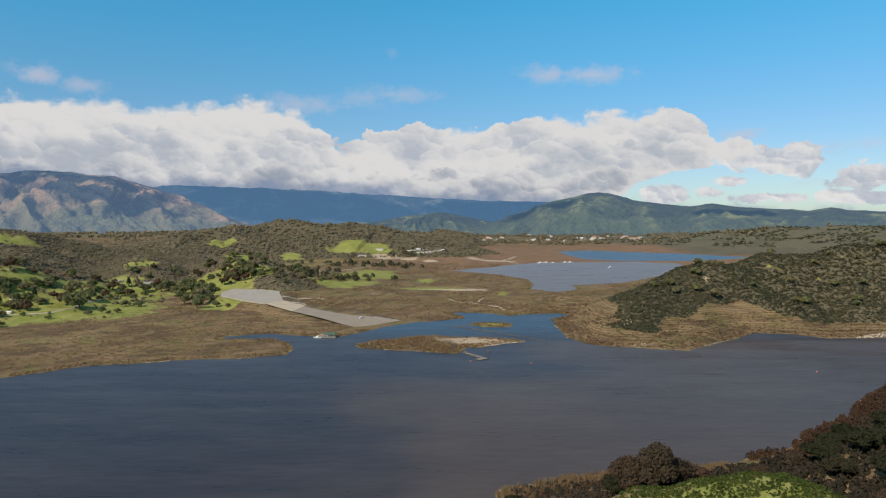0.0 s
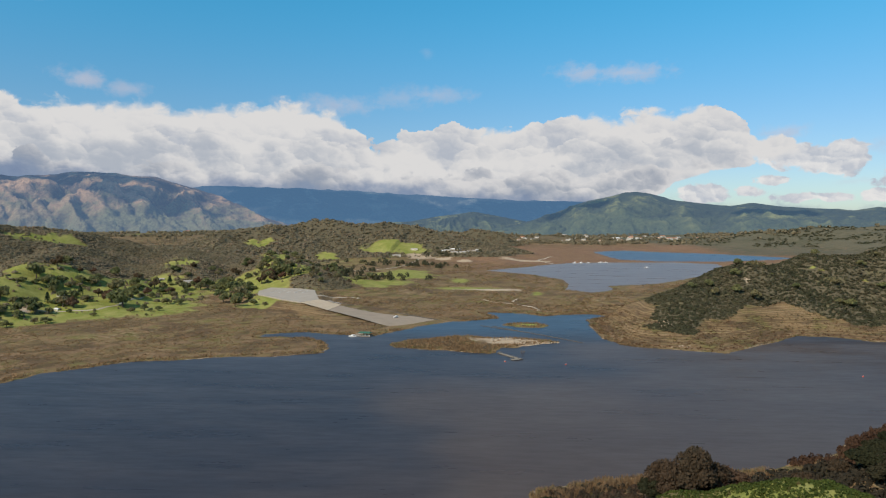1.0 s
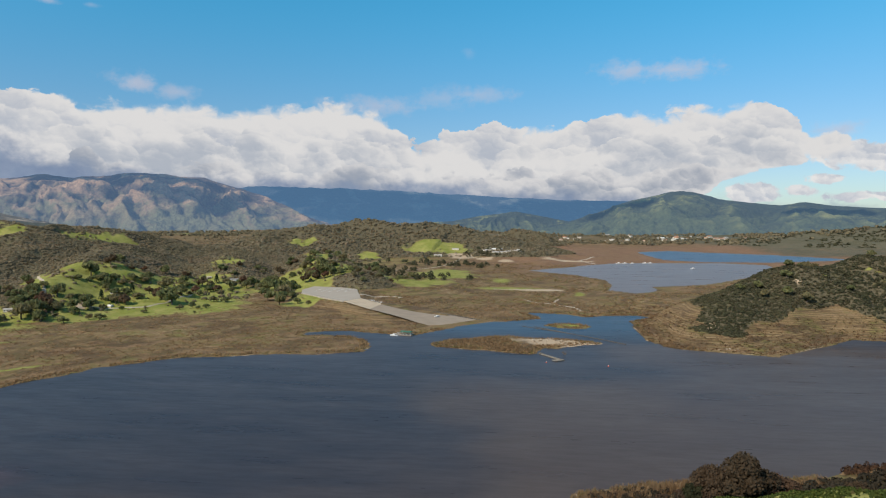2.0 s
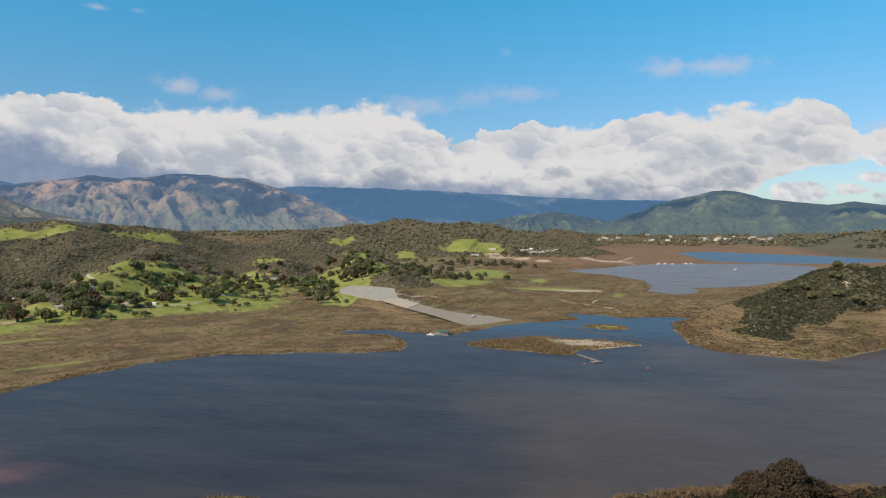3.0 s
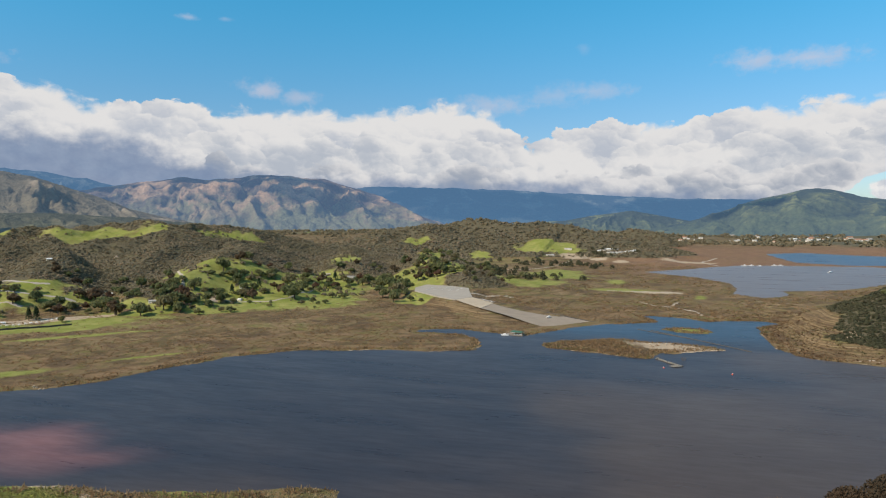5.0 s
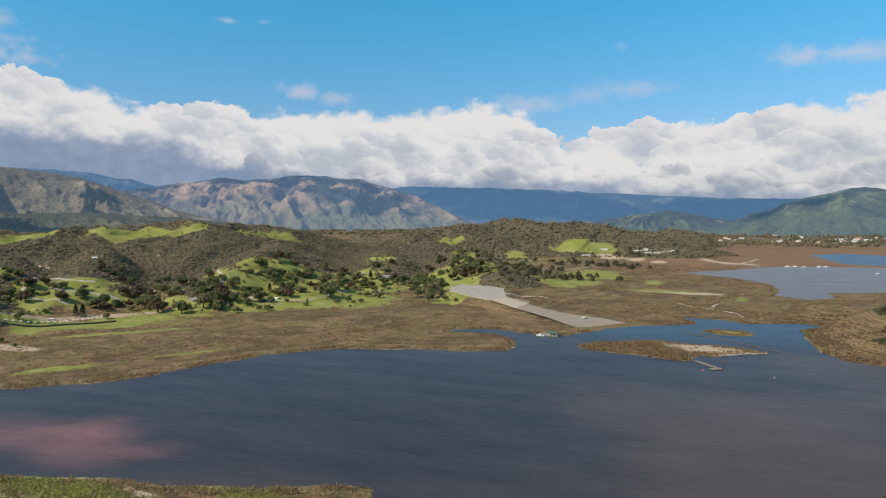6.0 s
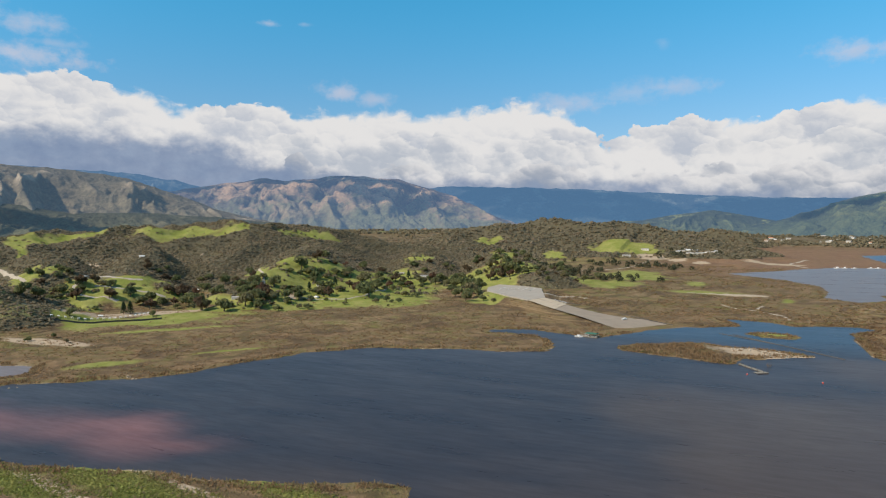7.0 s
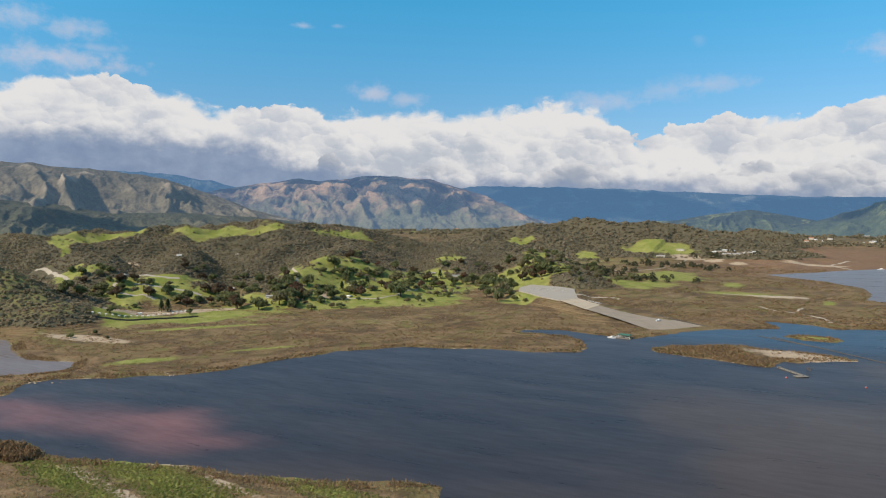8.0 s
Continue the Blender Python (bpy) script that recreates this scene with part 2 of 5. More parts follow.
# crests: points (x, y, height) and half width
RIDGES = [
    ([(-1104, 471, 71), (-1074, 640, 71), (-1032, 705, 78), (-956, 805, 81), (-847, 892, 86), (-770, 921, 88), (-738, 1009, 78), (-686, 1104, 62), (-602, 1208, 40)], 250),
    ([(-525, 756, 46), (-513, 677, 32), (-504, 621, 20)], 75),
    ([(-328, 1029, 45), (-261, 924, 34), (-218, 853, 22)], 85),
    ([(-448, 983, 40), (-407, 913, 30)], 80),
    ([(-728, 332, 67), (-679, 404, 51), (-639, 411, 37), (-605, 408, 22)], 70),
    ([(-525, 756, 46), (-593, 903, 52), (-686, 1104, 60)], 110),
    ([(-726, 687, 57), (-668, 604, 38)], 90),
    ([(-808, 590, 55), (-720, 540, 40)], 90),
    ([(-594, 1540, 61), (-503, 1624, 81), (-419, 1699, 88), (-308, 1723, 86), (-173, 1741, 74), (-67, 1699, 50)], 190),
    ([(-16, 2150, 60), (51, 2149, 54)], 90),
    ([(150, 574, 12), (187, 612, 33), (232, 650, 45), (300, 677, 54), (360, 681, 59), (447, 664, 66), (559, 641, 74)], 70),
    ([(724, 2130, 12), (907, 2222, 42), (1091, 2249, 60), (1239, 2171, 66), (1366, 2034, 69), (1659, 1735, 80)], 330),
    ([(54, 156, 38), (60, 154, 42), (69, 145, 46), (73, 131, 50), (71, 105, 56)], 44),
    ([(163, 240, 14), (174, 219, 26), (210, 180, 42)], 50),
]


def water_distance(x, y):
    """Positive on land: metres to the nearest water."""
    w = np.maximum.reduce([inside(x, y, p) for p in (LAKE, FAR_LAKE, FAR_STRIP, POOL)])
    isl = np.maximum.reduce([inside(x, y, p) for p in (ISLAND, ISLET, MUD_BAR)])
    return np.maximum(-w, isl)


RAMP_LEFT = [(-188, 691, 11.4), (-157, 660, 8.75), (-118, 627, 5.75), (-93, 606, 2.75), (-73, 597, -0.4)]
RAMP_RIGHT = [(-175, 717, 11.4), (-150, 704, 8.75), (-121, 698, 5.75), (-71, 659, 2.75), (-28, 637, -0.4)]
RAMP_MID = [((a + d) / 2, (b + e) / 2) for (a, b, _), (d, e, _) in zip(RAMP_LEFT, RAMP_RIGHT)]
RAMP_HALF = [0.5 * math.hypot(a - d, b - e) for (a, b, _), (d, e, _) in zip(RAMP_LEFT, RAMP_RIGHT)]
PAD = [(-256, 754), (-267, 790), (-265, 830), (-226, 820), (-200, 801), (-193, 775), (-175, 717), (-188, 691), (-218, 716), (-237, 736)]


def beside_ramp(x, y):
    """Metres outside the ramp's edges, negative on it, and the ramp's level."""
    d, where = to_line(x, y, RAMP_MID)
    k = np.arange(len(RAMP_MID))
    return d - np.interp(where, k, RAMP_HALF), np.interp(where, k, [p[2] for p in RAMP_LEFT])


def ground_height(x, y):
    wob = 3.5 * fbm(x / 45, y / 45, 3, 40)
    sd = water_distance(x + wob, y + 2.5 * fbm(x / 38, y / 38, 3, 50))
    penin = smooth(x, 95, 150) * (1 - smooth(y, 700, 900)) * smooth(y, 380, 440)
    west = 1 - smooth(x, -140, -40)
    isle = np.maximum(inside(x, y, ISLAND), inside(x, y, ISLET)) > -25
    slope = 0.016 + 0.034 * west + 0.13 * penin + 0.10 * (1 - smooth(y, 330, 420)) * (x > 0) + 0.03 * (y < 240)
    slope = np.where(isle, 0.09, slope)
    plain = 3 + np.clip((y - 480) * 0.012, 0, 16) + np.clip((-x - 150) * 0.05, 0, 30) * smooth(y, 560, 1500) + 12 * penin
    plain = np.where(isle, 4.0, np.where(y < 330, 5.0, plain))
    z = plain * (1 - np.exp(-np.maximum(sd, 0) * slope / plain))
    # beach lines left by the falling water
    rise, sway = 1.15 + 1.0 * penin, 0.35 * fbm(x / 70, y / 70, 3, 44)
    q = z / rise + sway
    stepped = rise * (np.floor(q) + smooth(q - np.floor(q), 0.5, 1.0) - sway)
    z = np.where(sd > 2, z + 0.8 * (stepped - z) * smooth(z, 0.4, 1.5), z)
    hills = np.zeros(x.shape)
    for pts, w in RIDGES:
        d, where = to_line(x, y, pts)
        crest = np.interp(where, np.arange(len(pts)), [p[2] for p in pts])
        d = d * (1 + 0.22 * fbm(x / (0.8 * w), y / (0.8 * w), 3, 7))
        f = np.exp(-(d / w) ** 2) * 0.75 + 0.25 * np.exp(-(d / (0.45 * w)) ** 2)
        hills = np.maximum(hills, crest * f) + 0.12 * np.minimum(hills, crest * f)
    gully = ridged(x / 130, y / 130, 4, 21)
    hills = 0.92 * hills * (1 + 0.26 * (gully - 0.3) * smooth(hills, 4, 40)) * smooth(sd, 3, np.where(x > 0, 32, np.where((x < -470) & (y < 440), 24, 70)))
    z = z + np.maximum(hills - 0.6 * z, 0) * smooth(hills, 0, 14)
    z = z + (0.5 * fbm(x / 18, y / 18, 3, 3) + 0.25) * smooth(sd, 6, 40) + 0.02 * np.clip(sd, 0, 8)
    far = smooth(np.hypot(x, y), 2300, 3600)
    z = z * (1 - far) + far * (26 + 18 * smooth(-x, -200, 900))
    # level beds under the parking ground and the boat ramp
    bed = smooth(inside(x, y, PAD), -22, -2)
    z = z * (1 - bed) + bed * (11.4 - 0.9 * smooth(-y, -760, -690))
    out, level = beside_ramp(x, y)
    bed = smooth(out, 16, 1) * (1 - bed)
    z = z * (1 - bed) + bed * (level - 0.55)
    sd = np.where((bed > 0.5) & (level > 0.4), np.maximum(sd, 1), sd)
    return np.where(sd > 0, np.maximum(z, 0.12 + 0.02 * np.minimum(sd, 20)), -np.clip(-sd * 0.12, 0.2, 6)), sd


def mesh_object(name, verts, faces, mat, smooth_shade=True):
    me = bpy.data.meshes.new(name)
    me.from_pydata(verts, [], faces)
    if smooth_shade:
        me.polygons.foreach_set("use_smooth", [True] * len(me.polygons))
    if mat:
        me.materials.append(mat)
    return new(name, me)


def grid_faces(nu, nv):
    i = np.arange(nu * nv).reshape(nu, nv)
    return np.stack([i[:-1, :-1], i[1:, :-1], i[1:, 1:], i[:-1, 1:]], -1).reshape(-1, 4)


def paint(ob, name, rgba):
    a = ob.data.color_attributes.new(name, "FLOAT_COLOR", "POINT")
    a.data.foreach_set("color", np.ascontiguousarray(rgba, dtype=np.float32).ravel())


# ---- materials ----
def material(name):
    m = bpy.data.materials.new(name)
    m.use_nodes = True
    m.node_tree.nodes.clear()
    return m, Nodes(m.node_tree)


def finish(N, col, rough=0.9, bump=None, strength=0.5, dist=0.3, metal=0.0, spec=0.25, haze=0.0, haze_col=(0.30, 0.45, 0.66)):
    ins = {"Base Color": col if isinstance(col, bpy.types.NodeSocket) else (*col, 1), "Roughness": rough, "Metallic": metal, "Specular IOR Level": spec}
    if bump is not None:
        ins["Normal"] = N.add("ShaderNodeBump", {"Height": bump, "Strength": strength, "Distance": dist}).outputs[0]
    sh = N.add("ShaderNodeBsdfPrincipled", ins).outputs[0]
    # distance haze imitated by an even emission over the surface colour
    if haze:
        haze_glow = N.add("ShaderNodeEmission", {"Color": (*haze_col, 1), "Strength": 1.0}).outputs[0]
        sh = N.add("ShaderNodeMixShader", {0: haze, 1: sh, 2: haze_glow}).outputs[0]
    N.t.links.new(sh, N.add("ShaderNodeOutputMaterial").inputs[0])


def place(N):
    return N.add("ShaderNodeNewGeometry").outputs["Position"]


def ground_material():
    m, N = material("ground")
    p = place(N)
    z = N.add("ShaderNodeSeparateXYZ", {0: p}).outputs[2]
    a = N.add("ShaderNodeSeparateColor", {0: N.add("ShaderNodeVertexColor", layer_name="cover").outputs[0]}).outputs
    b = N.add("ShaderNodeSeparateColor", {0: N.add("ShaderNodeVertexColor", layer_name="wear").outputs[0]}).outputs
    big, mid, fine = N.noise(p, 0.012, 5.0), N.noise(p, 0.06, 6.0, 0.65), N.noise(p, 0.5, 5.0, 0.7)
    # dried drawdown shore: reeds and mud in strips along the levels
    level = N.math("ADD", z, N.math("MULTIPLY", mid, 0.7))
    strip = N.add("ShaderNodeTexNoise", {"W": N.math("MULTIPLY", level, 2.2), "Scale": 1.0, "Detail": 4.0, "Roughness": 0.6}, noise_dimensions="1D").outputs[0]
    shore = N.mix(N.ramp(fine, 0.3, 0.7), (0.146, 0.092, 0.050), (0.235, 0.156, 0.088))
    shore = N.mix(N.ramp(strip, 0.44, 0.56, 0.0, 0.85), shore, (0.140, 0.104, 0.048))
    shore = N.mix(N.ramp(strip, 0.60, 0.66, 0.0, 0.7), shore, (0.30, 0.215, 0.125))
    shore = N.mix(N.math("MULTIPLY", N.ramp(N.math("ADD", N.math("MULTIPLY", mid, 0.6), N.math("MULTIPLY", big, 0.4)), 0.50, 0.62), 0.7), shore, (0.120, 0.120, 0.034))
    brush = N.noise(N.add("ShaderNodeVectorMath", {0: p, 1: (1.0, 1.0, 14.0)}, operation="MULTIPLY").outputs[0], 0.024, 7.0, 0.7)
    shore = N.mix(N.ramp(brush, 0.49, 0.60, 0.0, 0.75), shore, (0.085, 0.055, 0.034))
    shore = N.mix(N.ramp(brush, 0.42, 0.30, 0.0, 0.6), shore, (0.27, 0.19, 0.115))
    line = N.math("SINE", N.math("MULTIPLY_ADD", big, 5.0, N.math("MULTIPLY", z, 4.8)))
    line = N.math("MULTIPLY", N.ramp(line, 0.25, 0.8), N.ramp(N.math("ADD", mid, fine), 0.8, 1.15, 0.15, 0.75))
    shore = N.mix(line, shore, (0.078, 0.056, 0.030))
    red = N.mix(N.ramp(fine, 0.3, 0.7), (0.165, 0.085, 0.055), (0.240, 0.145, 0.095))
    shore = N.mix(b[1], shore, red)
    grass = N.mix(N.ramp(mid, 0.35, 0.7), (0.165, 0.185, 0.038), (0.255, 0.242, 0.078))
    grass = N.mix(N.ramp(fine, 0.55, 0.8, 0.0, 0.5), grass, (0.22, 0.195, 0.08))
    scrub = N.mix(N.ramp(fine, 0.3, 0.7), (0.075, 0.066, 0.042), (0.118, 0.098, 0.062))
    scrub = N.mix(N.ramp(mid, 0.55, 0.72, 0.0, 0.6), scrub, (0.14, 0.13, 0.055))
    sand = N.mix(fine, (0.30, 0.225, 0.15), (0.43, 0.34, 0.245))
    edge = N.math("SUBTRACT", N.math("ADD", N.math("MULTIPLY", mid, 0.7), N.math("MULTIPLY", fine, 0.3)), 0.5)
    def cut(v, sharp=0.16):
        return N.ramp(N.math("ADD", v, N.math("MULTIPLY", edge, 0.9)), 0.5 - sharp, 0.5 + sharp)
    col = N.mix(cut(a[2]), shore, scrub)
    col = N.mix(cut(a[0]), col, grass)
    col = N.mix(cut(b[0], 0.1), col, sand)
    dry = N.mix(fine, (0.088, 0.080, 0.054), (0.130, 0.116, 0.078))
    dry = N.mix(N.ramp(N.math("ADD", big, mid), 0.85, 1.2, 0.0, 0.7), dry, (0.070, 0.068, 0.042))
    col = N.mix(cut(b[2]), col, dry)
    finish(N, col, 0.95, N.math("ADD", fine, N.math("MULTIPLY", mid, 1.5)), 0.7, 1.2, spec=0.1)
    return m


def water_material():
    m, N = material("lake water")
    p = place(N)
    s = N.add("ShaderNodeSeparateColor", {0: N.add("ShaderNodeVertexColor", layer_name="silt").outputs[0]}).outputs
    big = N.noise(p, 0.008, 4.0, 0.6)
    st = N.add("ShaderNodeMapping", {"Vector": p, "Rotation": (0, 0, radians(28)), "Scale": (0.012, 0.05, 1.0)}).outputs[0]
    streak = N.noise(st, 1.0, 5.0, 0.6)
    col = N.mix(N.ramp(streak, 0.3, 0.75), (0.031, 0.031, 0.039), (0.039, 0.037, 0.044))
    # wavelet shading painted into the body colour and the gloss share
    rp = N.add("ShaderNodeMapping", {"Vector": p, "Rotation": (0, 0, radians(20)), "Scale": (0.06, 0.30, 1.0)}).outputs[0]
    ripple_shade = N.noise(rp, 1.0, 5.0, 0.7)
    silt = N.mix(N.ramp(big, 0.3, 0.7), (0.060, 0.046, 0.042), (0.073, 0.057, 0.050))
    col = N.mix(N.ramp(N.math("ADD", s[0], N.math("MULTIPLY", N.math("SUBTRACT", streak, 0.5), 0.3)), 0.1, 0.9), col, silt)
    col = N.mix(N.ramp(N.math("ADD", s[1], N.math("MULTIPLY", N.math("SUBTRACT", streak, 0.5), 0.4)), 0.05, 1.2), col, (0.195, 0.090, 0.084))
    col = N.mix(s[2], col, (0.18, 0.145, 0.135))
    yy = N.add("ShaderNodeSeparateXYZ", {0: p}).outputs[1]
    chan = N.math("MULTIPLY", N.ramp(N.math("ADD", yy, N.math("MULTIPLY", big, 60.0)), 560.0, 640.0), N.ramp(yy, 900.0, 800.0))
    col = N.mix(N.math("MULTIPLY", chan, 0.8), col, (0.030, 0.062, 0.100))
    col = N.mix(N.ramp(yy, 1480.0, 1520.0, 0.0, 0.8), col, (0.030, 0.062, 0.110))
    col = N.mix(N.ramp(ripple_shade, 0.35, 0.7, 0.0, 0.3), col, (0.62, 0.62, 0.66), "MULTIPLY")
    rough = N.ramp(streak, 0.3, 0.7, 0.26, 0.42)
    body = N.add("ShaderNodeBsdfDiffuse", {"Color": col}).outputs[0]
    gloss = N.add("ShaderNodeBsdfGlossy", {"Color": (1, 1, 1, 1), "Roughness": rough}).outputs[0]
    fres = N.math("MULTIPLY", N.add("ShaderNodeFresnel", {"IOR": 1.33}).outputs[0], N.math("MULTIPLY", N.ramp(streak, 0.25, 0.8, 0.36, 0.47), N.ramp(ripple_shade, 0.3, 0.7, 1.15, 0.9)))
    sh = N.add("ShaderNodeMixShader", {0: fres, 1: body, 2: gloss}).outputs[0]
    N.t.links.new(sh, N.add("ShaderNodeOutputMaterial").inputs[0])
    return m


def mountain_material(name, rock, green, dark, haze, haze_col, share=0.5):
    """Bare rock on the spurs, brush in the gullies and below. share: how much of the slope is bare. haze: share of glow
    put over the colour.
    """
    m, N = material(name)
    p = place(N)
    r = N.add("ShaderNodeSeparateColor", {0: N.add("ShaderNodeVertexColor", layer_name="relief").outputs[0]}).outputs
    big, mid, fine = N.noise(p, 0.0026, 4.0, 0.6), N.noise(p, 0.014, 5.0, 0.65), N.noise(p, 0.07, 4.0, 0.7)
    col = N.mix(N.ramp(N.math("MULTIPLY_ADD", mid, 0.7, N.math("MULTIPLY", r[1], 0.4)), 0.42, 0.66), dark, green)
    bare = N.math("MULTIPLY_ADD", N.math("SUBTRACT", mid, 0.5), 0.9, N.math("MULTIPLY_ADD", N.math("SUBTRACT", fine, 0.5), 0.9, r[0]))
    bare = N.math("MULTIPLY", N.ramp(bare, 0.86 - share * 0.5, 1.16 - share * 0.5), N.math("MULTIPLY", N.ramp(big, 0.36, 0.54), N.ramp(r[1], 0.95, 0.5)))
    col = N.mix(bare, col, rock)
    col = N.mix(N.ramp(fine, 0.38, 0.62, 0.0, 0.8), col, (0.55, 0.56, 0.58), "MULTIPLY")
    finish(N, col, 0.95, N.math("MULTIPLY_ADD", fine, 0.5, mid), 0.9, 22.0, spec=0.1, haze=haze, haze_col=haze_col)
    return m


# ---- ground: one sheet to the horizon ----
def steps(start, stop, first, grow):
    out, s = [start], first
    while out[-1] < stop:
        out.append(out[-1] + s)
        s *= grow
    return out


xs = np.array([-v for v in steps(720, 4700, 3.8, 1.022)][::-1][:-1] + list(np.arange(-720, 520, 4.0)) + steps(520, 4200, 3.8, 1.025))
ys = np.array([-v for v in steps(0, 1500, 9, 1.16)][::-1][:-1] + list(np.arange(0, 100, 5.0)) + list(np.arange(100, 430, 2.6)) + steps(430, 4850, 2.7, 1.0062))
GX, GY = np.meshgrid(xs, ys, indexing="ij")
gx, gy = GX.ravel(), GY.ravel()
gz, gsd = ground_height(gx, gy)
ground_mat, water_mat = ground_material(), water_material()
ground = mesh_object("ground", np.stack([gx, gy, gz], 1), grid_faces(len(xs), len(ys)), ground_mat)
tagged(ground, "brown drawdown shore, green meadow and scrub-covered hills round a reservoir", "ground", kind="structure")


def blobs(x, y, items):
    """Soft union of ellipses (x, y, rx, ry, turn)."""
    out = np.zeros(x.shape)
    for cx, cy, rx, ry, turn in items:
        c, s = math.cos(radians(turn)), math.sin(radians(turn))
        u, v = ((x - cx) * c + (y - cy) * s) / rx, (-(x - cx) * s + (y - cy) * c) / ry
        out = np.maximum(out, 1 - 0.5 * np.hypot(u, v))
    return np.clip(out, 0, 1)


def cover_masks(x, y, z, sd):
    n = fbm(x / 60, y / 60, 4, 60)
    hilly = np.zeros(x.shape)
    for pts, w in RIDGES:
        d, _ = to_line(x, y, pts)
        hilly = np.maximum(hilly, 1 - smooth(d, 1.0 * w, 1.8 * w))
    penin = (x > 110) & (x < 800) & (y > 470) & (y < 900)
    scrub = smooth(z, 9, 15) * smooth(sd, 40, 90) * (0.35 + 0.9 * hilly)
    scrub = np.where((x < -500) & (y < 430), smooth(z, 4, 8) * smooth(sd, 8, 26) * (0.30 + 0.42 * hilly), scrub)
    scrub = np.where(penin, smooth(z - 8 * smooth(y, 690, 730), 4.5, 7.5) * 1.1 * smooth(sd + 14 * n, 36, 50), scrub)
    camp = blobs(x, y, [(-420, 690, 110, 110, 30), (-545, 520, 90, 55, 50), (-640, 540, 60, 40, 50), (-300, 850, 60, 90, 18)])
    scrub = np.clip(scrub * (1 - 0.8 * smooth(camp, 0.4, 0.62)) + 0.12 * n * (scrub > 0.05), 0, 1)
    return scrub, n


# meadows, by stretch of the plan: x, y, half widths, turn
CREST_GRASS = [(-953, 697, 51, 26, 54), (-909, 622, 10, 36, 56), (-935, 660, 15, 40, 55), (-929, 745, 31, 29, 51), (-816, 843, 70, 26, 44), (-743, 874, 24, 12, 40), (-666, 980, 56, 18, 34), (-501, 1482, 27, 20, 19), (-1278, 2621, 125, 140, 26),
               (-303, 966, 19, 60, 17), (-249, 890, 18, 24, 16), (-431, 938, 20, 24, 25), (-489, 738, 36, 28, 34), (-534, 685, 15, 44, 38), (-438, 808, 30, 34, 28), (-197, 1552, 76, 45, 7), (-330, 1422, 22, 30, 13)]
CAMP_GRASS = [(-548, 446, 30, 34, 53), (-500, 482, 72, 26, 49), (-736, 529, 32, 22, 54), (-645, 566, 37, 16, 49), (-586, 587, 14, 14, 45), (-623, 501, 29, 24, 51), (-406, 629, 62, 40, 33), (-378, 780, 40, 90, 26),
              (-348, 690, 45, 50, 27), (-287, 847, 22, 20, 19), (-406, 689, 69, 35, 31), (-238, 722, 24, 20, 18), (-124, 1110, 42, 90, 6), (-147, 947, 44, 50, 9), (-470, 570, 60, 22, 35)]
SHORE_GRASS = [(-385, 323, 32, 11, 50), (-450, 440, 70, 9, 45), (-17, 918, 62, 26, 1), (-27, 1030, 18, 50, 2), (78, 860, 9, 30, -5), (326, 652, 12, 2.6, -27), (365, 642, 8, 2.4, -30), (280, 642, 5, 2.4, -24),
               (396, 652, 5, 2.4, -31), (64, 138, 34, 40, -20), (-215, 180, 80, 13, -14), (-150, 198, 50, 7, -14), (-230, 160, 80, 8, -14), (44, 612, 22, 10, 0), (-335, 395, 40, 5, 50)]
BARE = [(-132, 1510, 33, 30, 5), (-78, 1495, 20, 18, 3), (-30, 1470, 18, 18, 1), (-793, 646, 14, 24, 51), (-569, 475, 62, 16, 50), (-530, 515, 40, 10, 46), (-452, 634, 6, 14, 36),
        (42, 533, 44, 22, -8), (-205, 160, 60, 3, -14), (-185, 186, 40, 2, -14), (-500, 364, 46, 9, 3), (253, 632, 4, 3, -22), (157, 556, 7, 9, -16), (28, 905, 33, 12, -2), (111, 1504, 54, 22, -4)]
scrub, n60 = cover_masks(gx, gy, gz, gsd)
warp_x, warp_y = gx + 16 * fbm(gx / 45, gy / 45, 4, 61), gy + 26 * fbm(gx / 45, gy / 45, 4, 66)
meadow = blobs(warp_x, warp_y, CREST_GRASS + CAMP_GRASS)
low_grass = blobs(gx, gy, SHORE_GRASS)
grass = np.clip(np.maximum(meadow * 1.3, low_grass * 0.92) - 0.10, 0, 1)
grass = np.maximum(grass, 0.62 * smooth(blobs(gx, gy, [(-420, 690, 110, 110, 30), (-545, 520, 90, 50, 50), (-640, 540, 60, 40, 50), (-300, 850, 60, 90, 18)]), 0.42, 0.6) * smooth(gz, 5.5, 8))
grass = np.maximum(grass, 0.42 * smooth(gz, 6, 10) * (1 - smooth(gz, 14, 20)) * (gx < -190) * (gy > 480))
grass = np.maximum(grass, 0.44 * ((gx < -540) & (gy < 430)) * smooth(gz, 7, 14))
bare = blobs(gx, gy, BARE)
bare = np.maximum(bare, 0.52 * (1 - smooth(np.abs(gsd - 1.0), 0.5, 3.0)) * (n60 > 0.15))
red = smooth(gy + 160 * n60, 950, 1500) * smooth(gx, -190, 60) * (1 - smooth(gy, 2000, 2600)) * 0.6
dry = 0.62 * smooth(gx, 500, 760) * smooth(gy, 1500, 1800) + 0.5 * smooth(np.hypot(gx, gy), 2100, 2900)
paint(ground, "cover", np.stack([grass, 0 * grass, scrub * (1 - 0.8 * smooth(grass, 0.4, 0.6)), 1 + 0 * grass], 1))
paint(ground, "wear", np.stack([bare, red, dry, 1 + 0 * bare], 1))


